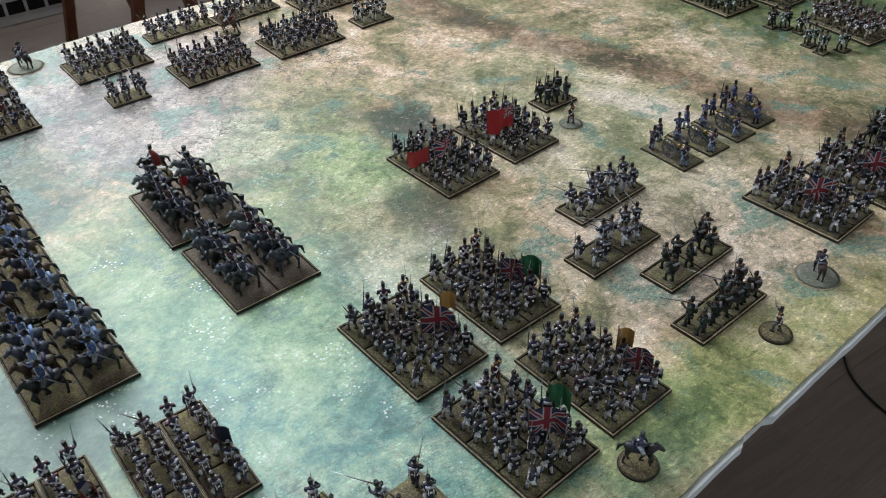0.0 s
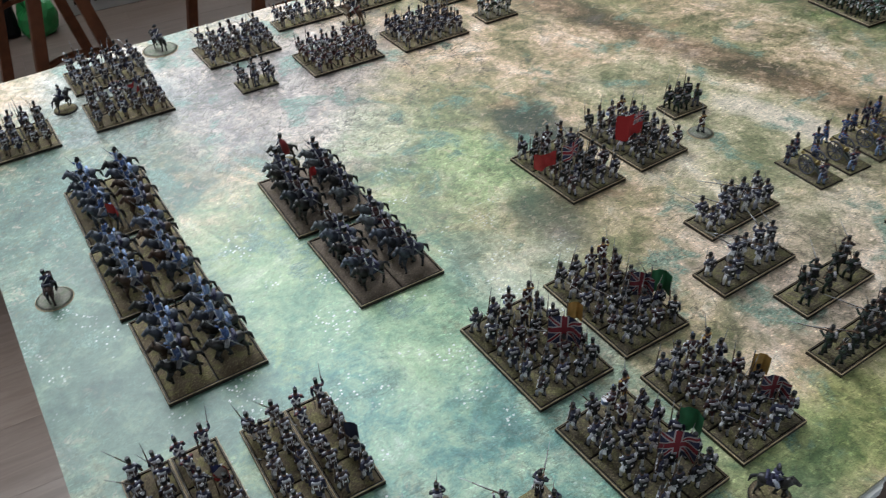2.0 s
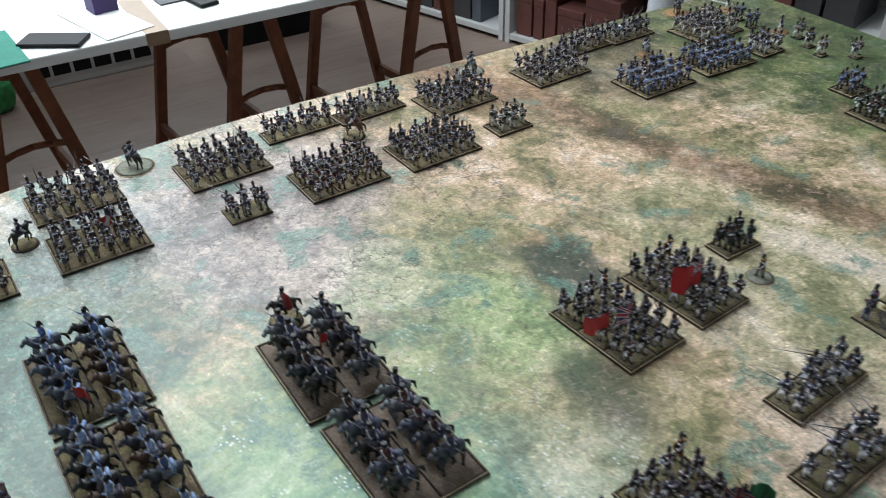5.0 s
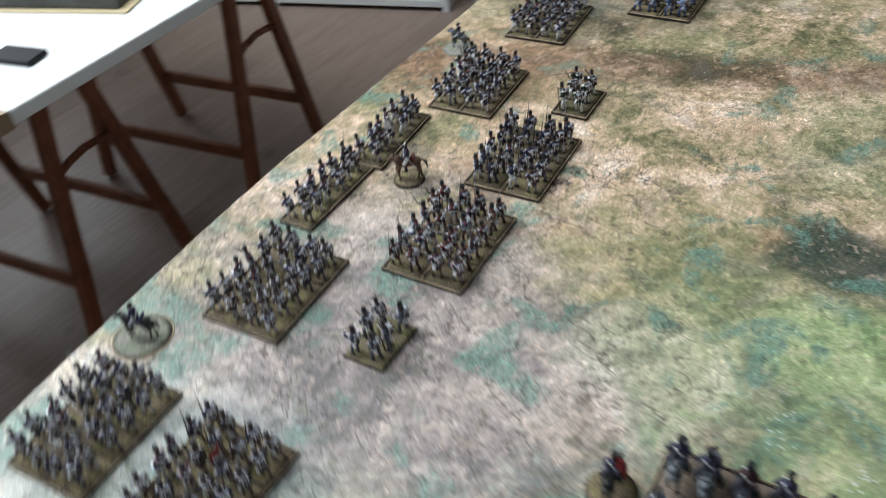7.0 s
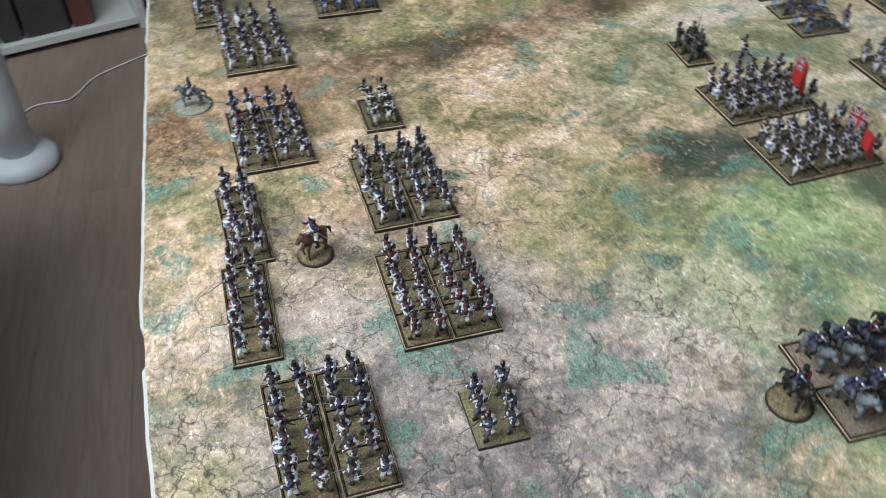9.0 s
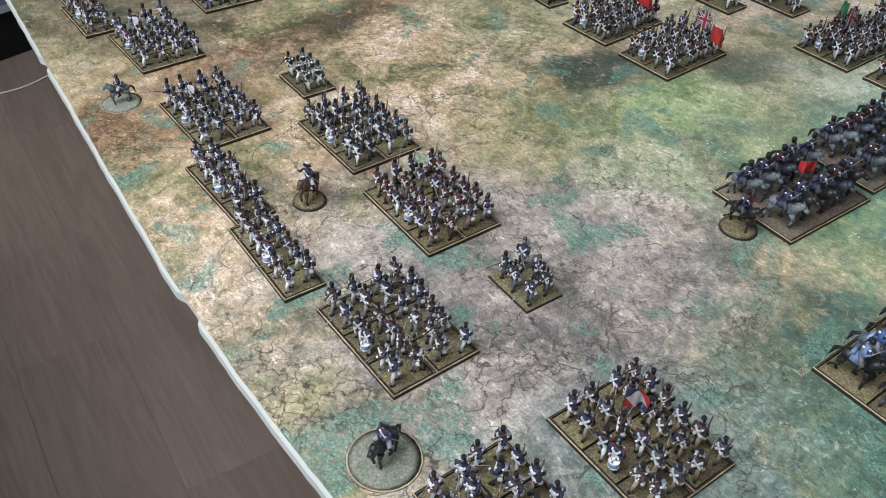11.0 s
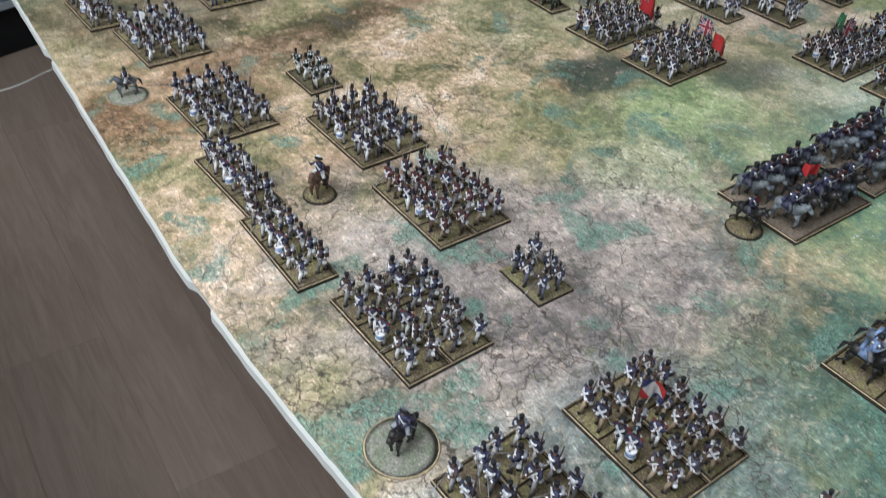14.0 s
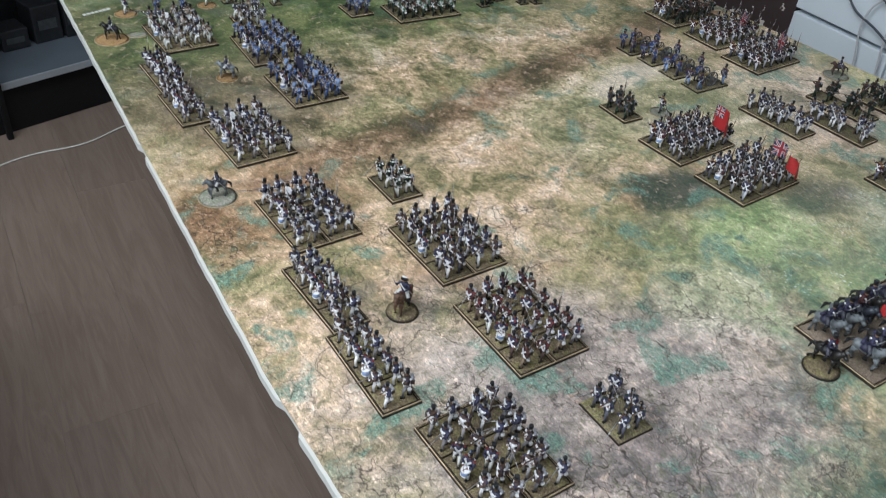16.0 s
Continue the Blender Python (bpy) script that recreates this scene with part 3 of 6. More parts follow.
def gaming_table():
    t = thing("gaming_table", "long table of white boards under the printed battle mat", "table")
    bm = bmesh.new()
    sheet(bm, 8, 160, TZ - 0.003, 0.0035, 0.0015, 0.0012)
    thicken(bm, 0.010)
    part("tabletop", bm, M_WHITE_EDGE, t, "white board with chipped edge")
    for ly in (0.42, 1.15):
        for lx in (0.45, 0.75):
            bm = bmesh.new()
            box(bm, lx - 0.025, lx + 0.025, ly - 0.025, ly + 0.025, 0, TZ - 0.05)
            part("leg", bm, M_TRESTLE, t, bevel=0.003)
        bm = bmesh.new()
        box(bm, 0.12, 1.02, ly - 0.03, ly + 0.03, TZ - 0.05, TZ - 0.02)
        part("beam", bm, M_TRESTLE, t, bevel=0.003)
    return t


gaming_table()
bm = bmesh.new()
sheet(bm, 24, 160, TZ, rough=0.0012)
thicken(bm, 0.0028)
battle_mat = solid("battle_mat", bm, M_MAT, "printed grassland gaming mat in straw, green and earth tones", "mat")

# ---------------------------------------------------------------- miniature figures (one plain mesh each, millimetres, facing +x)


def soldier(kind, arms, coat, trousers, hat, facing, pack=True, hat_kind="shako", plume=None, seed=0, lapel=False, belt=None):
    """kind: name; arms: 'shoulder', 'charge', 'port', 'aim', 'kneel', 'sword', 'drum', 'staff', 'reload'."""
    rr = random.Random(seed)
    bm = bmesh.new()
    mats = [coat, trousers, K_BLACK, K_SKIN, K_WOOD, belt or K_DUSTWHITE, facing, hat, K_STEEL, plume or facing, K_ROLL if pack == "pale" else K_LINEN, K_HIDE if pack == "pale" else K_BLACK]
    st = 2.6 if arms in ("charge", "shoulder", "sword", "port") else 1.3
    dz = -4.5 if arms == "kneel" else 0.0
    # legs and shoes
    for side, fwd in ((1, st), (-1, -st)):
        y = 1.7 * side
        if arms == "kneel" and side < 0:
            tube(bm, [(-4.5, y, 1.2, 1.2, 1.1), (-1.5, y, 2.4, 1.4, 1.3), (-0.3, y, 9.5, 1.9, 1.7)], 6, 1)
        else:
            knee = fwd * 0.75 + 0.8
            tube(bm, [(fwd, y, 0.8, 1.0, 0.95), (knee, y, 7.0 + dz * 0.5, 1.25, 1.2), (0.1, y * 0.8, 14.0 + dz, 1.8, 1.6)], 6, 1)
        box(bm, fwd - 1.2, fwd + 2.3, y - 0.95, y + 0.95, 0, 1.3, 2)
    z = dz
    # body, coat skirt, collar
    tube(bm, [(-0.2, 0, 11.4 + z, 2.6, 3.1), (0, 0, 14 + z, 2.2, 2.7), (0.3, 0, 18.0 + z, 2.6, 3.4), (0.2, 0, 21.6 + z, 2.3, 3.6), (0.2, 0, 22.9 + z, 1.5, 2.1)], 8, 0)
    tube(bm, [(0.3, 0, 22.6 + z, 1.45, 1.5), (0.3, 0, 23.6 + z, 1.35, 1.4)], 6, 6)
    if lapel:
        tube(bm, [(1.2, 0, 14.6 + z, 1.5, 1.5), (1.5, 0, 18.0 + z, 1.75, 2.1), (1.2, 0, 21.4 + z, 1.6, 2.3)], 8, 5)
    # tails
    box(bm, -3.0, -2.0, -1.9, 1.9, 8.6 + z, 12.6 + z, 0)
    box(bm, -3.12, -2.9, -1.7, -0.9, 8.8 + z, 12.0 + z, 6)
    box(bm, -3.12, -2.9, 0.9, 1.7, 8.8 + z, 12.0 + z, 6)
    # crossed belts
    for s in (1, -1):
        m = Matrix.Translation((0.35, 0, 18 + z)) @ Matrix.Rotation(radians(33 * s), 4, "X")
        box(bm, -2.80, 2.80, -0.60, 0.60, -4.4, 4.2, 5, m)
    # head
    tube(bm, [(0.5, 0, 23.4 + z, 1.1, 1.1), (0.65, 0, 24.6 + z, 1.55, 1.4), (0.6, 0, 26.2 + z, 1.6, 1.45), (0.5, 0, 27.2 + z, 1.3, 1.2)], 8, 3)
    if hat_kind == "shako":
        tube(bm, [(0.4, 0, 26.0 + z, 1.6, 1.45), (0.3, 0, 30.1 + z, 1.72, 1.6), (0.3, 0, 30.5 + z, 1.5, 1.4)], 8, 7)
        tube(bm, [(1.5, 0, 25.9 + z, 1.7, 1.5), (1.7, 0, 26.2 + z, 1.5, 1.3)], 6, 2)
        box(bm, 2.2, 2.6, -0.7, 0.7, 27.6 + z, 29.4 + z, 8)
        if plume:
            tube(bm, [(1.6, 0, 29.9 + z, 0.4, 0.4), (1.5, 0, 30.9 + z, 0.7, 0.7), (1.4, 0, 32.0 + z, 0.3, 0.3)], 6, 9)
    elif hat_kind == "bicorne":
        tube(bm, [(0.4, 0, 26.3 + z, 2.0, 3.6), (0.4, 0, 28.3 + z, 1.0, 3.0), (0.4, 0, 29.6 + z, 0.4, 1.3)], 8, 7)
        tube(bm, [(0.4, 0, 28.9 + z, 0.9, 2.4), (0.4, 0, 29.9 + z, 0.6, 1.6)], 6, 9)
    # knapsack with rolled coat, cartridge box, canteen
    if pack:
        box(bm, -5.0, -2.3, -2.5, 2.5, 16.2 + z, 21.0 + z, 11)
        rod(bm, (-3.4, -2.8, 21.8 + z), (-3.4, 2.8, 21.8 + z), 1.1, 1.1, 6, 10)
        box(bm, -5.15, -4.95, -0.8, 0.8, 17.8 + z, 19.4 + z, 5)
        box(bm, -3.2, -1.2, -3.9, -2.3, 11.6 + z, 14.4 + z, 2)
        tube(bm, [(-1.4, 3.5, 10.6 + z, 1.5, 0.9), (-1.4, 3.7, 12.2 + z, 1.7, 1.1), (-1.4, 3.3, 13.8 + z, 1.2, 0.7)], 7, 5)
        if pack == "pale":
            for y in (-1.7, 1.7):
                box(bm, -5.2, -2.2, y - 0.28, y + 0.28, 16.1 + z, 21.2 + z, 5)
    # arms and what they hold
    sl, sr = (0.2, 3.6, 21.3 + z), (0.2, -3.6, 21.3 + z)

    def arm(sh, el, ha):
        rod(bm, sh, el, 1.25, 1.05, 6, 0)
        rod(bm, el, ha, 1.05, 0.75, 6, 0)
        box(bm, ha[0] - 0.55, ha[0] + 0.55, ha[1] - 0.55, ha[1] + 0.55, ha[2] - 0.55, ha[2] + 0.55, 3)
        e, h = Vector(el), Vector(ha)
        rod(bm, e.lerp(h, 0.66), e.lerp(h, 0.88), 1.02, 0.95, 6, 5)
        tube(bm, [(sh[0], sh[1], sh[2] + 0.2, 1.2, 1.5), (sh[0], sh[1], sh[2] + 1.1, 0.9, 1.2)], 6, 6)

    def musket(a, b):
        a, b = Vector(a), Vector(b)
        d = (b - a).normalized()
        rod(bm, a, a + d * 7, 1.0, 0.55, 4, 4)
        rod(bm, a + d * 7, a + d * 24, 0.55, 0.42, 5, 4)
        rod(bm, a + d * 9 + Vector((0, 0, 0.35)), a + d * 27, 0.40, 0.32, 5, 8)
        rod(bm, a + d * 27, a + d * 35, 0.34, 0.1, 4, 8)

    j = rr.uniform(-1, 1)
    if arms == "shoulder":
        arm(sl, (-0.6, 4.6, 17.2 + z), (2.6, 3.6, 14.8 + z))
        arm(sr, (-0.8, -4.6, 17.0 + z), (0.4, -4.4, 13.0 + z))
        musket((2.2, 3.9, 12.5 + z), (-1.2 + 1.5 * j, 4.3, 36 + z))
    elif arms == "charge":
        arm(sl, (2.4, 4.4, 18.0 + z), (6.2, 1.6, 17.6 + z))
        arm(sr, (-1.4, -4.6, 17.4 + z), (1.0, -3.6, 15.4 + z))
        musket((-4.2, -4.4, 14.6 + z), (16, 4.5 + j, 20.5 + z))
    elif arms == "port":
        arm(sl, (1.8, 4.8, 18.4 + z), (3.8, 2.6, 19.6 + z))
        arm(sr, (1.0, -5.0, 17.6 + z), (3.6, -2.6, 14.6 + z))
        musket((3.6, -4.6, 11.4 + z), (2.6, 6.5 + j, 32 + z))
    elif arms in ("aim", "kneel"):
        arm(sl, (4.0, 3.6, 20.8 + z), (7.6, 0.2, 22.8 + z))
        arm(sr, (1.0, -5.6, 20.8 + z), (3.0, -1.8, 22.6 + z))
        musket((-0.6, -2.0, 22.4 + z), (22, 0.8, 23.6 + z))
    elif arms == "reload":
        arm(sl, (2.0, 4.4, 17.0 + z), (4.4, 1.0, 16.0 + z))
        arm(sr, (2.0, -4.6, 20.0 + z), (4.4, -1.0, 24.0 + z))
        musket((4.6, 0.6, 0.4), (4.8, -0.8, 30))
    elif arms == "sword":
        arm(sl, (-1.0, 4.8, 17.5 + z), (-1.6, 4.2, 13.6 + z))
        arm(sr, (2.6, -5.0, 21.6 + z), (5.6, -4.4, 24.6 + z))
        rod(bm, (5.6, -4.4, 24.2 + z), (10 + j, -5.4, 36 + z), 0.45, 0.15, 4, 8)
        rod(bm, (-1.6, 4.4, 13.6 + z), (-6.2, 5.0, 4.5), 0.5, 0.35, 4, 2)
    elif arms == "drum":
        arm(sl, (1.6, 4.8, 17.6 + z), (4.4, 1.9, 16.4 + z))
        arm(sr, (1.6, -4.8, 17.6 + z), (4.4, -1.9, 16.4 + z))
        tube(bm, [(4.6, 1.0, 9.0, 3.3, 3.3), (4.6, 1.0, 9.9, 3.3, 3.3)], 12, 5)
        tube(bm, [(4.6, 1.0, 9.9, 3.1, 3.1), (4.6, 1.0, 13.6, 3.1, 3.1)], 12, 9)
        tube(bm, [(4.6, 1.0, 13.6, 3.3, 3.3), (4.6, 1.0, 14.5, 3.3, 3.3)], 12, 5)
        rod(bm, (4.4, 1.9, 16.6 + z), (7.4, 0.4, 15.0), 0.22, 0.22, 4, 4)
        rod(bm, (4.4, -1.9, 16.6 + z), (7.2, 1.4, 15.0), 0.22, 0.22, 4, 4)
    elif arms == "staff":
        arm(sl, (2.6, 4.0, 18.6 + z), (4.0, 0.8, 20.4 + z))
        arm(sr, (2.0, -4.4, 17.0 + z), (4.0, -0.8, 14.8 + z))
    bmesh.ops.scale(bm, verts=bm.verts, vec=(1.19, 1.22, 1.06))
    me = mesh_of(kind, bm, mats, 0.001)
    return me


def horse_rider(kind, horse, coat, legs, hat, facing, cloth, hat_kind="shako", sword=True, walk_step=0, plume=None, cloak=False):
    """A mounted figure, facing +x, hooves at z = 0."""
    bm = bmesh.new()
    mats = [horse, coat, legs, K_BLACK, K_SKIN, K_WHITE, facing, hat, K_STEEL, cloth, plume or facing]
    # barrel, rump and chest
    tube(bm, [(-12.5, 0, 20.5, 1.6, 2.0, "x"), (-11, 0, 20.6, 3.6, 4.0, "x"), (-7, 0, 20.4, 4.6, 5.0, "x"), (-1, 0, 19.6, 4.2, 4.7, "x"),
              (5, 0, 20.0, 4.0, 4.9, "x"), (8.6, 0, 20.8, 3.0, 3.8, "x"), (10, 0, 21.2, 1.4, 2.0, "x")], 10, 0)
    # neck and head
    rod(bm, (5.5, 0, 21.0), (11.2, 0, 28.3), 4.6, 3.0, 8, 0)
    rod(bm, (9.8, 0, 29.4), (13.6, 0, 26.6), 2.7, 2.2, 8, 0)
    rod(bm, (13.4, 0, 26.8), (16.6, 0, 24.0), 2.1, 1.6, 7, 0)
    for s in (1, -1):
        rod(bm, (10.4, s * 1.0, 30.4), (10.8, s * 1.3, 32.6), 0.6, 0.1, 4, 0)
    # mane and tail
    for q in range(5):
        x, z = 5.4 + q * 1.35, 24.2 + q * 1.7
        rod(bm, (x, 0, z), (x - 1.8, 0.7, z - 0.8), 0.9, 0.25, 4, 3)
    rod(bm, (-12.4, 0, 22.0), (-16.2, 0, 18.6), 1.1, 1.5, 6, 3)
    rod(bm, (-16.2, 0, 18.6), (-17.6, 0, 10.5), 1.5, 0.4, 6, 3)
    # legs
    sets = [((7.2, 2.2, 17.5), (11.5, 2.2, 12.0), (8.6, 2.2, 6.0)), ((7.0, -2.2, 17.5), (8.2, -2.2, 9.5), (8.0, -2.2, 0.8)),
            ((-8.2, 2.2, 18.0), (-11.6, 2.2, 10.0), (-10.4, 2.2, 0.8)), ((-8.4, -2.2, 18.0), (-9.0, -2.2, 10.0), (-14.6, -2.2, 4.4))]
    if walk_step:
        sets = [((7.2, 2.2, 17.5), (8.4, 2.2, 9.5), (7.4, 2.2, 0.8)), ((7.0, -2.2, 17.5), (10.0, -2.2, 10.5), (8.2, -2.2, 4.6)),
                ((-8.2, 2.2, 18.0), (-10.2, 2.2, 10.0), (-8.6, 2.2, 0.8)), ((-8.4, -2.2, 18.0), (-10.8, -2.2, 9.0), (-12.0, -2.2, 0.8))]
    for hip, knee, foot in sets:
        rod(bm, hip, knee, 2.5 if hip[0] > 0 else 3.0, 1.2, 6, 0)
        rod(bm, knee, foot, 1.15, 0.8, 6, 0)
        rod(bm, foot, (foot[0] + 0.5, foot[1], foot[2] - 0.8), 0.95, 1.25, 6, 3)
    # saddle cloth, valise, harness
    tube(bm, [(-6.0, 0, 21.6, 4.8, 4.2, "x"), (-3, 0, 21.2, 4.9, 4.6, "x"), (1.5, 0, 21.0, 4.6, 4.7, "x")], 10, 9)
    rod(bm, (-6.2, -4.2, 26.2), (-6.2, 4.2, 26.2), 1.4, 1.4, 7, 9)
    rod(bm, (12.6, 1.9, 28.8), (3.4, 1.4, 27.2), 0.28, 0.28, 4, 3)
    rod(bm, (12.6, -1.9, 28.8), (3.4, -1.4, 27.2), 0.28, 0.28, 4, 3)
    box(bm, 4.6, 9.2, -3.6, 3.6, 21.2, 22.0, 3)
    # rider
    for s in (1, -1):
        rod(bm, (-1.2, 2.0 * s, 26.0), (2.6, 5.6 * s, 21.2), 1.9, 1.6, 6, 2)
        rod(bm, (2.6, 5.6 * s, 21.2), (0.4, 5.8 * s, 14.0), 1.5, 1.1, 6, 3)
        box(bm, -0.4, 3.2, 5.0 * s - 0.2, 6.4 * s, 12.9, 14.2, 3)
    tube(bm, [(-1.4, 0, 24.6, 2.6, 3.2), (-1.2, 0, 27.5, 2.2, 2.8), (-0.9, 0, 31.4, 2.6, 3.4), (-0.8, 0, 34.8, 2.3, 3.7), (-0.8, 0, 36.2, 1.4, 2.0)], 8, 1)
    m = Matrix.Translation((-0.9, 0, 31)) @ Matrix.Rotation(radians(34), 4, "X")
    box(bm, -2.8, 2.8, -0.55, 0.55, -4.6, 4.2, 5, m)
    tube(bm, [(-0.5, 0, 36.6, 1.1, 1.1), (-0.3, 0, 37.8, 1.75, 1.55), (-0.4, 0, 39.4, 1.8, 1.6), (-0.5, 0, 40.4, 1.3, 1.2)], 8, 4)
    if hat_kind == "shako":
        tube(bm, [(-0.5, 0, 39.2, 2.0, 1.85), (-0.6, 0, 43.8, 2.3, 2.1), (-0.6, 0, 44.2, 2.0, 1.9)], 8, 7)
        tube(bm, [(0.6, 0, 39.1, 1.7, 1.5), (0.8, 0, 39.4, 1.4, 1.2)], 6, 3)
    elif hat_kind == "helmet":
        tube(bm, [(-0.5, 0, 39.0, 2.1, 1.9), (-0.5, 0, 41.2, 1.9, 1.7), (-0.6, 0, 42.4, 0.8, 0.8)], 8, 7)
        tube(bm, [(-2.6, 0, 40.0, 0.5, 0.7), (-1.2, 0, 43.6, 1.6, 0.7), (0.6, 0, 43.9, 0.8, 0.6)], 6, 3)
        rod(bm, (-2.4, 0, 42.2), (-3.8, 0, 36.2), 0.9, 0.4, 5, 3)
    else:
        tube(bm, [(-0.5, 0, 39.4, 2.0, 3.8), (-0.5, 0, 41.4, 1.0, 3.1), (-0.5, 0, 42.7, 0.4, 1.3)], 8, 7)
        tube(bm, [(-0.5, 0, 42.0, 0.9, 2.6), (-0.5, 0, 43.2, 0.6, 1.7)], 6, 10)
    rod(bm, (-0.8, 3.6, 34.4), (0.4, 4.8, 30.2), 1.25, 1.05, 6, 1)
    rod(bm, (0.4, 4.8, 30.2), (4.0, 1.6, 28.4), 1.05, 0.8, 6, 1)
    if cloak:
        tube(bm, [(-2.6, 5.2, 17.5, 3.8, 2.4), (-2.4, 5.4, 23.0, 4.2, 2.6), (-1.8, 4.8, 29.0, 3.8, 2.6), (-1.0, 3.6, 34.2, 3.0, 2.8), (-0.9, 1.6, 36.6, 1.6, 1.4)], 10, 10)
    if sword:
        rod(bm, (-0.8, -3.6, 34.4), (0.6, -6.0, 31.4), 1.25, 1.05, 6, 1)
        rod(bm, (0.6, -6.0, 31.4), (3.0, -6.2, 34.6), 1.05, 0.8, 6, 1)
        rod(bm, (3.0, -6.2, 34.2), (8.0, -6.0, 45.0), 0.45, 0.15, 4, 8)
    else:
        rod(bm, (-0.8, -3.6, 34.4), (0.4, -4.8, 30.2), 1.25, 1.05, 6, 1)
        rod(bm, (0.4, -4.8, 30.2), (4.0, -1.4, 28.6), 1.05, 0.8, 6, 1)
    rod(bm, (-2.0, 4.2, 25.0), (-8.4, 5.4, 15.0), 0.55, 0.4, 4, 8)
    bmesh.ops.scale(bm, verts=bm.verts, vec=(1.30, 1.34, 1.10))
    return mesh_of(kind, bm, mats, 0.001)


def flag_mesh(name, material, w=24.0, h=22.0, pole=52.0, fold=1.0):
    """A flag on its staff, cloth streaming to -x, rippled; foot of the staff at the origin."""
    bm = bmesh.new()
    uvl = bm.loops.layers.uv.new("UVMap")
    rod(bm, (0, 0, 0), (0, 0, pole), 0.55, 0.5, 6, 1)
    tube(bm, [(0, 0, pole, 0.9, 0.4), (0, 0, pole + 1.6, 0.9, 0.5), (0, 0, pole + 4.0, 0.1, 0.1)], 5, 2)
    n, k = 14, 8
    for side in (0.16, -0.16):
        vs = [[None] * (k + 1) for _ in range(n + 1)]
        for i in range(n + 1):
            for j2 in range(k + 1):
                u, v = i / n, j2 / k
                off = fold * (2.2 * math.sin(u * 7.0 + v * 1.4) + 1.0 * math.sin(u * 13 + 1)) * u
                vs[i][j2] = bm.verts.new((-u * w * 0.93 - 0.4, off + side, pole - 1.5 - h + v * h - 1.6 * u * u * fold))
        for i in range(n):
            for j2 in range(k):
                f = bm.faces.new((vs[i][j2], vs[i + 1][j2], vs[i + 1][j2 + 1], vs[i][j2 + 1]))
                f.smooth = True
                for lp, (a, b) in zip(f.loops, ((i, j2), (i + 1, j2), (i + 1, j2 + 1), (i, j2 + 1))):
                    lp[uvl].uv = (a / n, b / k)
    return mesh_of(name, bm, [material, K_WOOD, K_STEEL], 0.001)


def field_gun():
    """Carriage, barrel and wheels of a field gun as separate meshes, muzzle to +x."""
    bm = bmesh.new()
    rod(bm, (-7, 0, 12.2), (-4.5, 0, 12.3), 2.4, 2.3, 10, 0)
    rod(bm, (-4.5, 0, 12.3), (13, 0, 13.0), 2.0, 1.4, 10, 0)
    rod(bm, (12.4, 0, 13.0), (14.2, 0, 13.05), 1.9, 1.7, 10, 0)
    rod(bm, (-8.4, 0, 12.2), (-7, 0, 12.2), 0.8, 1.2, 8, 0)
    barrel = mesh_of("barrel", bm, [mat("mini_brass", (0.32, 0.24, 0.10), 0.4, metal=0.7, vary=0.3, scale=300)], 0.001)
    bm = bmesh.new()
    for s in (1, -1):
        rod(bm, (3.5, 2.5 * s, 10.4), (-20, 1.4 * s, 2.0), 1.4, 1.1, 4, 0)
    box(bm, -3.0, -0.6, -2.6, 2.6, 7.6, 9.4, 0)
    box(bm, -14.5, -13, -1.8, 1.8, 3.4, 5.0, 0)
    rod(bm, (0.4, -8.4, 9.6), (0.4, 8.4, 9.6), 0.9, 0.9, 6, 1)
    carriage = mesh_of("carriage", bm, [mat("mini_carriage", (0.10, 0.12, 0.11), 0.6, vary=0.4, scale=300), K_BLACK], 0.001)
    bm = bmesh.new()
    n = 20
    for i in range(n):
        a, b = 2 * math.pi * i / n, 2 * math.pi * (i + 1) / n
        ring = []
        for t in (a, b):
            c, s = math.cos(t), math.sin(t)
            ring.append([bm.verts.new((r * c, y, r * s)) for r, y in ((8.4, -0.6), (8.4, 0.6), (9.5, 0.6), (9.5, -0.6))])
        for q in range(4):
            bm.faces.new((ring[0][q], ring[0][(q + 1) % 4], ring[1][(q + 1) % 4], ring[1][q]))
    bmesh.ops.remove_doubles(bm, verts=bm.verts, dist=0.01)
    m_wheel = mat("mini_wheel", (0.094, 0.094, 0.115), 0.6, vary=0.4, scale=300)
    wheel = mesh_of("wheel", bm, [m_wheel], 0.001)
    bm = bmesh.new()
    rod(bm, (1.0, 0, 0), (8.7, 0, 0), 0.5, 0.45, 4, 0)
    spoke = mesh_of("spoke", bm, [m_wheel], 0.001)
    bm = bmesh.new()
    rod(bm, (0, -1.6, 0), (0, 1.6, 0), 1.5, 1.2, 8, 0)
    hub = mesh_of("hub", bm, [m_wheel], 0.001)
    return barrel, carriage, wheel, spoke, hub


# figure sets: a list of (mesh, weight) for each kind of unit
def army(coats, trousers, facing, poses=("charge", "port", "shoulder"), hat=None, pack=True, hat_kind="shako", plume=None, lapel=False, belt=None):
    legs = trousers if isinstance(trousers, tuple) else (trousers,)
    coats = coats if isinstance(coats, tuple) else (coats,)
    return [soldier("figure", a, c, legs[(i + n) % len(legs)], hat or K_BLACK, facing, pack, hat_kind, plume, seed=i, lapel=lapel, belt=belt) for n, c in enumerate(coats) for i, a in enumerate(poses)]


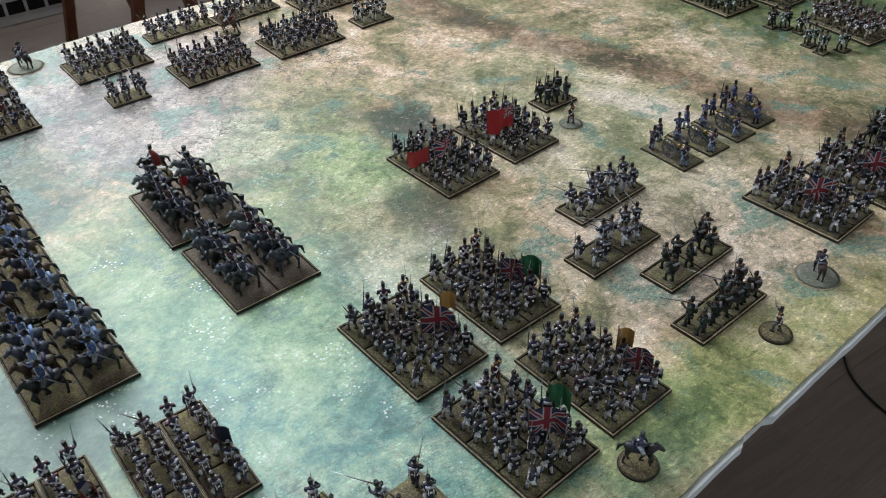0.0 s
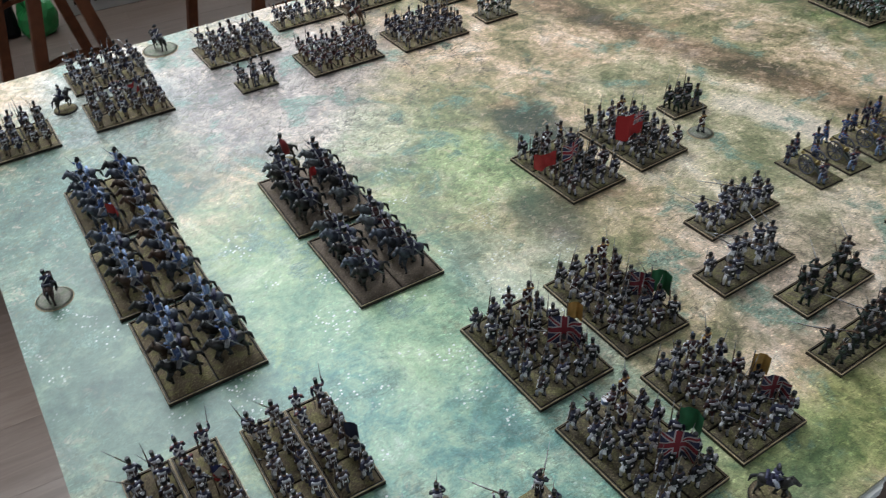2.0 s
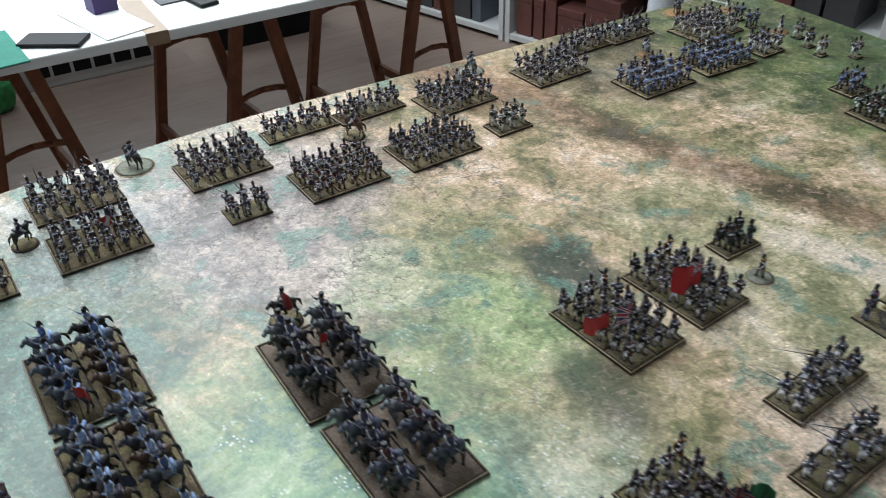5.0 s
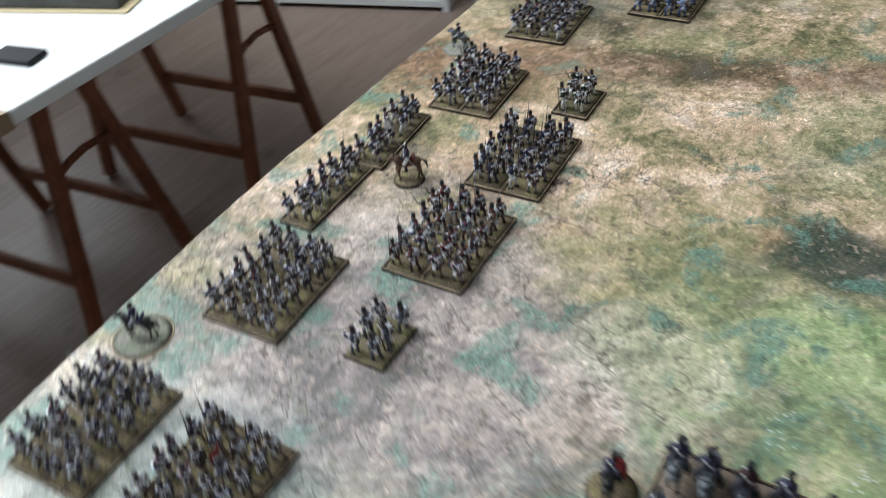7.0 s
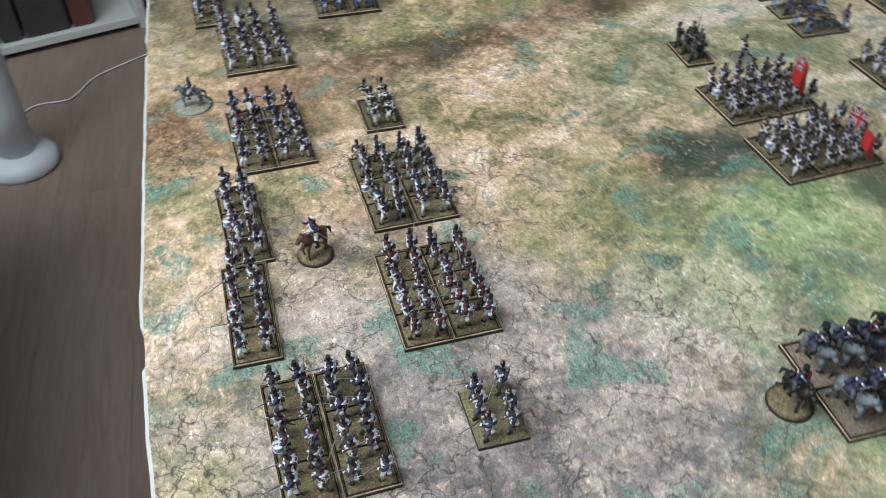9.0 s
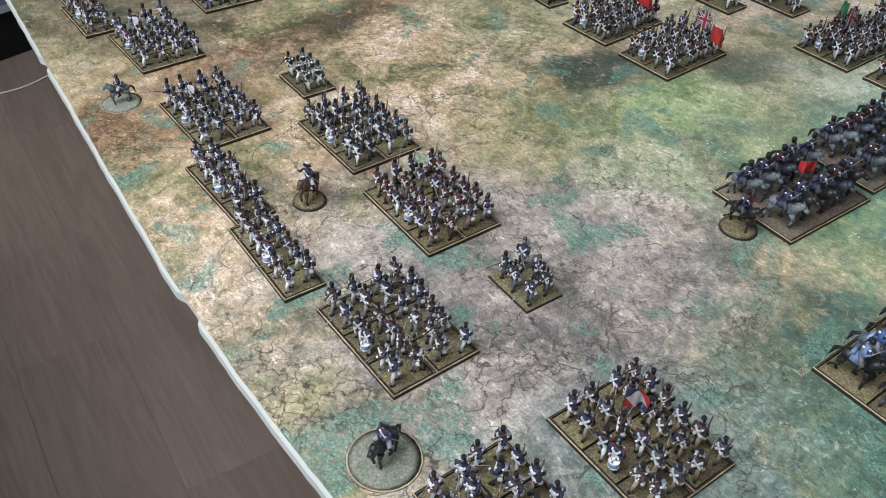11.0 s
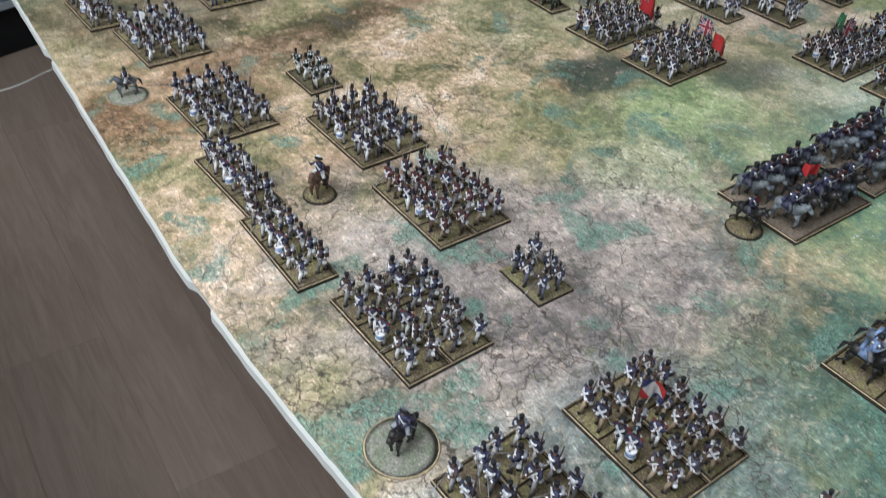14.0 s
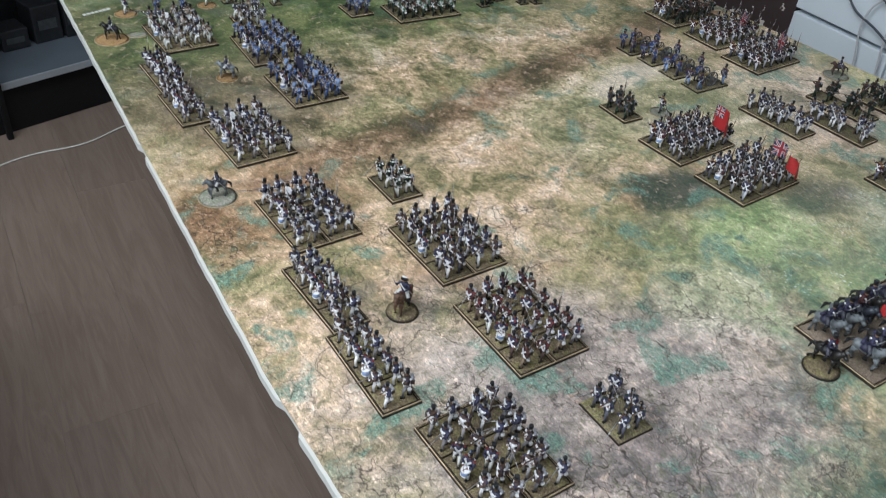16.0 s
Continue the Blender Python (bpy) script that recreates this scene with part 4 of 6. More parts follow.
SETS = {
    "british": army((K_NAVY, K_BLACK, K_MAROON), (K_TROUSER, K_LINEN, K_TROUSER), K_GREY, ("shoulder", "port", "shoulder", "shoulder", "charge", "shoulder")),
    "british_shoulder": army((K_NAVY, K_BLACK), (K_TROUSER, K_DUSTWHITE), K_NAVY, ("shoulder", "shoulder", "port")),
    "rifles": army((K_GREEN, K_GREEN, K_HIDE), K_GREEN, K_BLACK, ("aim", "port", "reload", "aim"), belt=K_BLACK),
    "rifles_march": army((K_GREEN, K_BLACK), (K_GREEN, K_GREY), K_BLACK, ("shoulder", "shoulder", "port"), belt=K_GREY),
    "lights": army((K_NAVY, K_GREY), (K_TROUSER, K_DUSTWHITE), K_GREY, ("aim", "port", "reload", "charge")),
    "french": army((K_NAVY, K_NAVY, K_HIDE), (K_LINEN, K_DUSTWHITE, K_LINEN), K_NAVY, ("charge", "port", "charge", "shoulder"), pack="pale", lapel=True),
    "french_shoulder": army((K_NAVY, K_HIDE, K_NAVY), (K_LINEN, K_DUSTWHITE, K_GREY), K_NAVY, ("shoulder", "shoulder", "port"), pack="pale", lapel=True),
    "greatcoat": army((K_BROWN, K_MAROON, K_NAVY), (K_LINEN, K_TAN, K_HIDE), K_RED, ("charge", "port", "charge", "shoulder"), pack="pale"),
    "greycoat": army((K_GREY, K_HIDE, K_NAVY), K_TAN, K_NAVY, ("shoulder", "shoulder", "shoulder", "port"), pack="pale"),
    "voltigeur": army(K_NAVY, K_GREY, K_GREEN, ("aim", "port", "reload", "charge"), pack="pale", plume=K_TAN),
    "light_white": army(K_GREEN, K_WHITE, K_WHITE, ("aim", "port", "reload"), pack="pale", plume=K_YELLOW),
    "blue": army((K_BLUE, K_BLUE, K_SKY), (K_NAVY, K_BLUE), K_SKY, ("port", "charge", "port"), pack="pale", belt=K_ROLL),
    "green": army((K_PALEGREEN, K_GREEN), K_GREEN, K_RED, ("shoulder", "port", "charge")),
    "brown": army((K_BROWN, K_HIDE), K_TAN, K_GREY, ("port", "shoulder", "charge"), hat=K_BROWN),
    "pale": army((K_TAN, K_GREY), K_WHITE, K_GREY, ("aim", "port", "charge"), pack="pale"),
    "gunner": army((K_BLUE, K_NAVY), (K_NAVY, K_SKY), K_RED, ("staff", "shoulder", "staff"), pack=False, belt=K_LINEN),
}
OFFICER = {"british": soldier("figure", "sword", K_MAROON, K_GREY, K_BLACK, K_YELLOW, False, seed=1), "french": soldier("figure", "sword", K_NAVY, K_WHITE, K_BLACK, K_RED, False, seed=2)}
DRUMMER = {"british": soldier("figure", "drum", K_MAROON, K_WHITE, K_BLACK, K_GREY, False, plume=K_SKY, seed=3), "french": soldier("figure", "drum", K_NAVY, K_WHITE, K_BLACK, K_RED, False, plume=K_SKY, seed=4)}
ENSIGN = {"british": soldier("figure", "staff", K_MAROON, K_GREY, K_BLACK, K_GREY, False, seed=5), "french": soldier("figure", "staff", K_NAVY, K_WHITE, K_BLACK, K_RED, False, seed=6)}
M_FLAGDARK = mat("flag_dark", (0.02, 0.022, 0.05), 0.7, vary=0.3, scale=200)
FLAG_SPECS = {"union": (mat_union("union_flag", bright=1.9), 33, 34, 55, 1.9), "furled": (mat_union("crumpled_union_flag", bright=1.3), 25, 29, 49, 2.4), "canton": (mat_union("red_ensign", True, 2.6), 37, 33, 65, 2.8), "small_red": (K_SCARLET, 28, 20, 53, 2.2), "small_union": (mat_union("bright_union_flag", bright=2.6), 24, 22, 62, 1.9),
              "yellow": (K_YELLOW, 15, 23, 49, 1.3), "green": (K_FLAGGREEN, 21, 28, 48, 2.2), "tricolour": (mat_tricolour(), 19, 20, 42, 1.9),
              "white": (K_DUSTWHITE, 11, 10, 38, 1.6), "dark": (M_FLAGDARK, 13, 20, 46, 0.6), "guidon": (K_SCARLET, 16, 13, 46, 1.4), "bluegui": (K_NAVY, 17, 14, 50, 0.8)}
FLAGS = {k: flag_mesh("flag", *v) for k, v in FLAG_SPECS.items()}
FLAG_WIDTH = {k: v[1] * 0.00093 for k, v in FLAG_SPECS.items()}
FLAG_WORDS = {"furled": "crumpled crossed flag, dark red and blue", "union": "red, white and blue crossed flag", "canton": "red flag with crosses in its corner", "small_red": "plain red flag", "small_union": "red, white and blue crossed flag", "yellow": "ochre yellow flag",
              "green": "dark green flag", "tricolour": "small tricolour flag with white diamond", "white": "small white flag", "dark": "dark blue flag", "guidon": "red guidon", "bluegui": "dark blue guidon"}
BASE_H = 0.0024
MESH = {}


def tray_mesh(sx, sy):
    key = ("tray", round(sx, 3), round(sy, 3))
    if key not in MESH:
        bm = bmesh.new()
        # one shell: outer wall, drybrushed rim, inner wall, floor
        prof = ((0.0, 0.0002, 0), (0.0, 0.0039, 0), (0.0003, 0.0046, 1), (0.0008, 0.0047, 1), (0.0010, 0.0045, 0), (0.0018, 0.0045, 0), (0.0020, 0.0046, 1), (0.0022, 0.0043, 1), (0.0023, 0.0011, 0))
        loops = []
        for inset, z, _ in prof:
            a, b = sx / 2 - inset, sy / 2 - inset
            loops.append([bm.verts.new((x, y, z)) for x, y in ((-a, -b), (a, -b), (a, b), (-a, b))])
        for n in range(len(prof) - 1):
            for q in range(4):
                f = bm.faces.new((loops[n][q], loops[n][(q + 1) % 4], loops[n + 1][(q + 1) % 4], loops[n + 1][q]))
                f.material_index = 1 if prof[n][2] and prof[n + 1][2] or n == 1 else 0
        bm.faces.new(loops[0])
        bm.faces.new(loops[-1])
        MESH[key] = mesh_of("tray", bm, [M_TRAY, M_RIM])
    return MESH[key]


def base_mesh(bx, by, earth=False):
    key = ("base", round(bx, 4), round(by, 4), earth)
    if key not in MESH:
        bm = bmesh.new()
        n = 5
        e = 0.0007
        top = [[bm.verts.new((-bx / 2 + e + (bx - 2 * e) * i / n, -by / 2 + e + (by - 2 * e) * j / n,
                              BASE_H + 0.0009 * noise.noise(Vector((i * 1.7 + bx * 90, j * 1.9, 3.1))) * (0 < i < n and 0 < j < n))) for i in range(n + 1)] for j in range(n + 1)]
        for j in range(n):
            for i in range(n):
                f = bm.faces.new((top[j][i], top[j][i + 1], top[j + 1][i + 1], top[j + 1][i]))
                f.smooth = True
        rim = top[0] + [r[-1] for r in top[1:]] + top[-1][-2::-1] + [r[0] for r in top[-2:0:-1]]
        low = [bm.verts.new((max(-bx / 2, min(bx / 2, v.co.x * 1.0 + math.copysign(e, v.co.x) * (abs(v.co.x) > bx / 2 - 2 * e))),
                             max(-by / 2, min(by / 2, v.co.y + math.copysign(e, v.co.y) * (abs(v.co.y) > by / 2 - 2 * e))), 0.0)) for v in rim]
        for i in range(len(rim)):
            k = (i + 1) % len(rim)
            bm.faces.new((rim[i], rim[k], low[k], low[i])).material_index = 1
        bm.faces.new(low).material_index = 1
        MESH[key] = mesh_of("base", bm, [M_BASE_SHEEN if earth == "dry" else M_BASE_EARTH if earth else M_BASE, M_TRAY])
    return MESH[key]


def round_base_mesh(d, earth=False):  # earth: pale sanded base
    key = ("round", d, earth)
    if key not in MESH:
        bm = bmesh.new()
        r = d / 2
        tube(bm, [(0, 0, 0.0002, r, r), (0, 0, BASE_H, r * 0.97, r * 0.97)], 32, 1)
        tube(bm, [(0, 0, BASE_H, r * 0.95, r * 0.95), (0, 0, BASE_H + 0.0006, r * 0.7, r * 0.7), (0, 0, BASE_H + 0.001, r * 0.25, r * 0.25)], 24, 0)
        MESH[key] = mesh_of("base", bm, [M_BASE_SAND if earth == "sand" else M_BASE_PALE if earth else M_BASE_SHEEN, M_RIM if earth else M_TRAY])
    return MESH[key]


def child(name, me, parent, m, label=""):
    ob = new(name, me)
    ob.parent = parent
    ob.matrix_basis = m
    if label:
        tagged(ob, label)
    return ob


RNG = random.Random(7)


def unit(name, label, group, cx, cy, sx, sy, ang, nx, ny, figs, face=180, per=(2, 2), side="british", flags=(), command=True, tray=True, earth=False, drop=0.0, mounted=False):
    """A block of miniatures: a movement tray holding nx by ny flocked bases, per[0] by per[1] figures on each."""
    t = thing(name, label, "miniatures", group, m=pose(cx, cy, TZ, 0, 0, ang))
    # "dry" picks the lighter flock that has sheen in its colour
    if side == "french" and not earth:
        earth = "dry"
    z0 = 0.0012 if tray else 0.0002
    rim = 0.0024 if tray else 0.0
    if tray:
        if side == "french" and not mounted and min(nx, ny) == 2:
            for h in (-1, 1):
                hx, hy = (sx, sy / 2) if sx > sy else (sx / 2, sy)
                child("tray", tray_mesh(hx - 0.0003, hy - 0.0003), t, pose(0 if sx > sy else h * sx / 4, h * sy / 4 if sx > sy else 0, 0))
        else:
            part("tray", tray_mesh(sx, sy), None, t)
    bx, by = (sx - 2 * rim) / nx, (sy - 2 * rim) / ny
    seam = 0.0024 if side == "french" and tray and not mounted and min(nx, ny) == 2 else 0.0
    along = seam and sx > sy
    bme = base_mesh(bx - 0.0006 - (0 if along else seam), by - 0.0006 - (seam if along else 0), earth)
    f = radians(face)
    cmd = {(0 if math.cos(f) < -0.5 else nx - 1 if math.cos(f) > 0.5 else nx // 2, ny // 2 if abs(math.cos(f)) > 0.5 else (ny - 1 if math.sin(f) > 0 else 0))} if command else set()
    for i in range(nx):
        for j in range(ny):
            px, py = -sx / 2 + rim + bx * (i + 0.5), -sy / 2 + rim + by * (j + 0.5)
            if seam and along:
                py += (j - 0.5) * seam
            elif seam:
                px += (i - 0.5) * seam
            b = child("base", bme, t, pose(px, py, z0))
            slot = 0
            for a in range(per[0]):
                for c in range(per[1]):
                    if drop and RNG.random() < drop:
                        continue
                    ux = bx * ((a + 0.5) / per[0] - 0.5) + RNG.uniform(-0.0024, 0.0024)
                    uy = by * ((c + 0.5) / per[1] - 0.5) + RNG.uniform(-0.0024, 0.0024)
                    me, what = figs[RNG.randrange(len(figs))], "soldier_figure"
                    if mounted:
                        what = "cavalry_figure"
                        ux = ux * 0.92 - 0.004
                    if (i, j) in cmd and not mounted and slot < 3:
                        me = (DRUMMER, OFFICER, ENSIGN)[slot][side]
                    turn = face + max(-55, min(55, RNG.gauss(0, 26))) * (0.4 if mounted else 1)
                    o = child(what, me, b, pose(ux, uy, BASE_H + 0.0001, 0, 0, turn) @ pose(0, 0, 0, RNG.uniform(-4, 4), RNG.uniform(-3, 6), 0))
                    g = RNG.uniform(1.02, 1.13) * (0.98 if mounted else 1.0)
                    o.scale = (g, g, g * RNG.uniform(0.97, 1.04))
                    slot += 1
    # flags: kind, place of the cloth's middle on the table, direction in which the cloth streams
    for kind, fx, fy, way in flags:
        w = FLAG_WIDTH[kind] / 2
        m = t.matrix_basis.inverted() @ pose(fx - w * math.cos(radians(way)), fy - w * math.sin(radians(way)), TZ + z0 + BASE_H, 0, 0, way + 180)
        child("flag", FLAGS[kind], t, m, FLAG_WORDS[kind])
    return t


def single(name, label, group, cx, cy, d, me, face, earth=False, size=1.0):
    """One miniature (or a few) on a round base."""
    t = thing(name, label, "miniature", group, m=pose(cx, cy, TZ))
    b = part("base", round_base_mesh(d, earth), None, t)
    if earth:
        b.scale = (1, 1, 0.36)
    o = child("figure", me, t, pose(0, 0, BASE_H * (0.36 if earth else 1) + 0.0006, 0, 0, face))
    o.scale = (size, size, size)
    return t


# ---------------------------------------------------------------- units on the table
BR, FR, CV, SK = "infantry blocks of the near army", "infantry blocks of the far army", "cavalry blocks", "skirmisher stands"
L_BR = "dark-coated infantry miniatures with {} in a wooden tray"
L_FR = "blue-coated infantry miniatures with pale packs in a wooden tray"
BRIT, FREN = SETS["british"], SETS["french"]


def infantry(label, cx, cy, sx, sy, ang, figs, side="british", flags=(), group=BR, **kw):
    long_x = sx > sy
    return unit("infantry_block", label, group, cx, cy, sx, sy, ang, 3 if long_x else 2, 2 if long_x else 3, figs, side=side, flags=flags, **kw)


infantry(L_BR.format("crossed and ochre flags"), 0.929, 0.479, 0.1312, 0.0895, 5.0, BRIT, flags=(("union", 0.952, 0.496, 57), ("yellow", 0.935, 0.520, 70)))
infantry(L_BR.format("crossed and green flags"), 0.917, 0.586, 0.1310, 0.0849, 4.3, BRIT, flags=(("furled", 0.934, 0.603, 57), ("green", 0.940, 0.623, 60)))
infantry(L_BR.format("crossed and green flags"), 1.081, 0.488, 0.1268, 0.0842, 6.1, SETS["british_shoulder"], flags=(("union", 1.111, 0.498, 60), ("green", 1.093, 0.528, 50)))
infantry(L_BR.format("crossed and ochre flags"), 1.070, 0.591, 0.1251, 0.0822, 4.9, BRIT, flags=(("furled", 1.103, 0.614, 57), ("yellow", 1.077, 0.623, 60)))
infantry(L_BR.format("red and crossed flags"), 0.681, 0.691, 0.1254, 0.0864, 5.9, BRIT, flags=(("small_red", 0.703, 0.643, -100), ("small_union", 0.710, 0.676, -72)))
infantry(L_BR.format("large red flags"), 0.671, 0.803, 0.1215, 0.0836, 6.1, BRIT, flags=(("canton", 0.699, 0.775, -94),))
infantry(L_BR.format("crossed flag"), 1.020, 0.984, 0.1234, 0.0830, 5.9, BRIT, flags=(("union", 1.038, 0.966, 60),))
infantry(L_BR.format("crossed flag"), 1.028, 1.088, 0.1268, 0.0842, 3.3, BRIT, flags=(("union", 1.045, 1.065, 60),))
infantry("dark green-coated infantry miniatures in a wooden tray on the mat", 1.025, 1.197, 0.1268, 0.0842, 4.3, SETS["rifles"])

LINE = "dark-coated light infantry miniatures in open line on a narrow tray"
for cx, cy, sx, sy, ang, figs, lab in ((0.861, 0.801, 0.0441, 0.1157, 5.8, SETS["lights"], LINE), (0.940, 0.745, 0.0451, 0.1136, 5.5, SETS["lights"], LINE),
                                       (1.007, 0.792, 0.0427, 0.1108, 5.9, SETS["rifles"], "green-coated riflemen miniatures in open line on a narrow tray"),
                                       (1.081, 0.758, 0.0398, 0.1092, 5.6, SETS["rifles"], "green-coated riflemen miniatures in open line on a narrow tray")):
    unit("infantry_line", lab, "light infantry lines", cx, cy, sx, sy, ang, 1, 2, figs, per=(2, 3), command=False, drop=0.36 if figs is SETS["rifles"] else 0.15)
unit("skirmisher_stand", "small stand of green riflemen miniatures on the mat", SK, 0.638, 0.917, 0.0377, 0.0601, 2, 1, 1, SETS["rifles_march"], per=(2, 3), command=False)

# far army
infantry(L_FR, 0.095, 0.437, 0.0901, 0.1236, 4.0, FREN, "french", (), FR)
infantry("brown-coated infantry miniatures with pale packs in a wooden tray", 0.214, 0.570, 0.0906, 0.1233, 2.9, SETS["greatcoat"], "french", (), FR)
infantry(L_FR, 0.214, 0.727, 0.0902, 0.1230, 3.7, SETS["french_shoulder"], "french", (), FR)
infantry(L_FR, 0.086, 0.845, 0.0859, 0.1192, 4.5, FREN, "french", (("white", 0.070, 0.862, -40),), FR)
infantry("pale-trousered infantry miniatures in a wooden tray on the mat", 0.084, 1.046, 0.0864, 0.1188, 4.8, FREN, "french", (("white", 0.069, 1.062, -40),), FR)
for cx, cy, sx, sy, a in ((0.045, 0.581, 0.0428, 0.1212, 2.3), (0.047, 0.703, 0.0425, 0.1210, 5.1), (0.029, 1.166, 0.0425, 0.1050, 4), (0.030, 1.272, 0.0425, 0.1050, 4)):
    unit("infantry_column", "narrow column of blue-coated infantry miniatures on a wooden tray", FR, cx, cy, sx, sy, a, 1, 3, FREN, side="french", flags=(("white", cx + 0.008, cy - 0.012, -40),) if cy in (0.703, 1.272) else ())
unit("skirmisher_stand", "small stand of skirmisher miniatures with yellow plumes on the mat", SK, 0.229, 0.426, 0.0445, 0.0596, 2, 1, 1, SETS["voltigeur"], per=(2, 3), command=False, tray=False)
unit("skirmisher_stand", "small stand of white-belted skirmisher miniatures on the mat", SK, 0.216, 0.865, 0.0451, 0.0659, 3, 1, 1, SETS["light_white"], per=(2, 3), command=False)
infantry("grey and brown-coated infantry miniatures with a tricolour in a wooden tray", 0.198, 0.236, 0.0928, 0.1159, 3.1, SETS["greycoat"], "french", (("tricolour", 0.203, 0.253, -42),), FR)
infantry(L_FR, 0.069, 0.231, 0.0880, 0.1210, 4.0, FREN, "french", (), FR)
infantry("grey and brown-coated infantry miniatures in a wooden tray on the mat", 0.217, 0.068, 0.0880, 0.1210, 4.0, SETS["greycoat"], "french", (), FR)
infantry("bright blue-coated infantry miniatures in a wooden tray on the mat", 0.217, 1.168, 0.0882, 0.1175, 2.8, SETS["blue"], "french", (("dark", 0.211, 1.175, -40),), FR)
infantry("bright blue-coated infantry miniatures in a wooden tray on the mat", 0.212, 1.320, 0.0880, 0.1210, 0.2, SETS["blue"], "french", (), FR)
infantry("tan and pale infantry miniatures in a wooden tray on the mat", 0.094, 1.414, 0.0880, 0.1210, 4.4, SETS["pale"], "french", (("white", 0.080, 1.423, -40),), FR)
unit("skirmisher_stand", "small stand of pale infantry miniatures on the mat", SK, 0.222, 1.432, 0.0520, 0.0600, 3, 2, 1, SETS["pale"], command=False)
infantry("pale green-coated infantry miniatures in a wooden tray on the mat", 0.535, 1.382, 0.1268, 0.0842, -0.0, SETS["green"], group=FR, command=False)
infantry("brown-coated infantry miniatures in a wooden tray on the mat", 0.572, 1.479, 0.1268, 0.0842, 2.0, SETS["brown"], group=FR, command=False)
infantry("brown-coated infantry miniatures in a wooden tray on the mat", 0.749, 1.468, 0.1268, 0.0842, -3.0, SETS["brown"], group=FR, command=False)
unit("skirmisher_stand", "small stand of bright blue infantry miniatures on the mat", SK, 0.420, 1.420, 0.0450, 0.0560, 2, 1, 1, SETS["blue"], per=(2, 3), command=False)
for cx, cy in ((0.666, 1.370), (0.684, 1.384), (0.710, 1.388), (0.749, 1.357), (0.777, 1.350), (0.792, 1.382), (0.215, 1.535), (0.255, 1.515), (0.295, 1.500), (0.335, 1.545)):
    unit("skirmisher_pair", "pair of green skirmisher miniatures on a small base", "single skirmisher bases", cx, cy, 0.020, 0.021, 0, 1, 1, SETS["green"] if cx > 0.5 else SETS["pale"], per=(1, 2), command=False, tray=False)

# infantry close to the camera's end
infantry("blue-coated infantry miniatures with a dark flag in a wooden tray", 0.938, 0.237, 0.1210, 0.0880, 2.6, SETS["french_shoulder"], "french", (("dark", 0.958, 0.272, 57),), BR)
infantry("blue-coated infantry miniatures with a tricolour in a wooden tray", 0.938, 0.131, 0.1210, 0.0880, 4.0, SETS["french_shoulder"], "french", (("tricolour", 0.942, 0.162, 57),), BR)
unit("skirmisher_stand", "small stand of musketeer miniatures on a flocked base", SK, 1.088, 0.372, 0.0450, 0.0594, 5, 1, 1, SETS["voltigeur"], per=(2, 2), command=False, tray=False)
unit("skirmisher_stand", "small stand of musketeer miniatures on a flocked base", SK, 1.057, 0.298, 0.0450, 0.0540, 5, 1, 1, SETS["voltigeur"], per=(2, 2), command=False, tray=False)

# cavalry
HUSSARS = [horse_rider("figure", h, c, K_GREY, K_BLACK, K_RED, K_NAVY, walk_step=i) for i, (h, c) in enumerate(((K_DARKHORSE, K_MAROON), (K_GREYHORSE, K_NAVY), (K_BAYHORSE, K_MAROON), (K_BLACKHORSE, K_NAVY), (K_DARKHORSE, K_NAVY), (K_GREYHORSE, K_MAROON)))]
CUIR = [horse_rider("figure", h, c, K_LINEN, K_BLACK, K_WHITE, cl, "helmet", walk_step=i % 2) for i, (h, c, cl) in enumerate(((K_BLACKHORSE, K_BLUE, K_NAVY), (K_BAYHORSE, K_SKY, K_NAVY), (K_DARKHORSE, K_SKY, K_NAVY), (K_DARKHORSE, K_BLUE, K_SKY), (K_BLACKHORSE, K_SKY, K_SKY), (K_BAYHORSE, K_BLUE, K_NAVY)))]
TRUMPETER = horse_rider("figure", K_BLACKHORSE, K_NAVY, K_GREY, K_BLACK, K_WHITE, K_BLACK, sword=False, plume=mat("mini_crimson", (0.24, 0.018, 0.02), 0.6, vary=0.4, scale=400), cloak=True)
L_H = "dark hussar cavalry miniatures on grey horses in a wooden tray"
L_C = "blue dragoon cavalry miniatures on brown horses in a wooden tray"
for cx, cy, ang, fl in ((0.565, 0.391, 2.0, (("guidon", 0.570, 0.388, 146),)), (0.713, 0.403, 3.5, ())):
    unit("cavalry_block", L_H, CV, cx, cy, 0.1365, 0.1040, ang, 1, 2, HUSSARS, face=270, per=(5, 1), flags=fl, earth=True, mounted=True)
for cx, cy, ang, fl in ((0.451, 0.168, 3.5, (("guidon", 0.515, 0.159, 50),)), (0.599, 0.173, 3.5, (("bluegui", 0.652, 0.172, 50),)), (0.743, 0.188, 4.0, ())):
    unit("cavalry_block", L_C, CV, cx, cy, 0.1365, 0.1020, ang, 1, 2, CUIR, face=270, per=(5, 1), flags=fl, earth="dry", mounted=True)

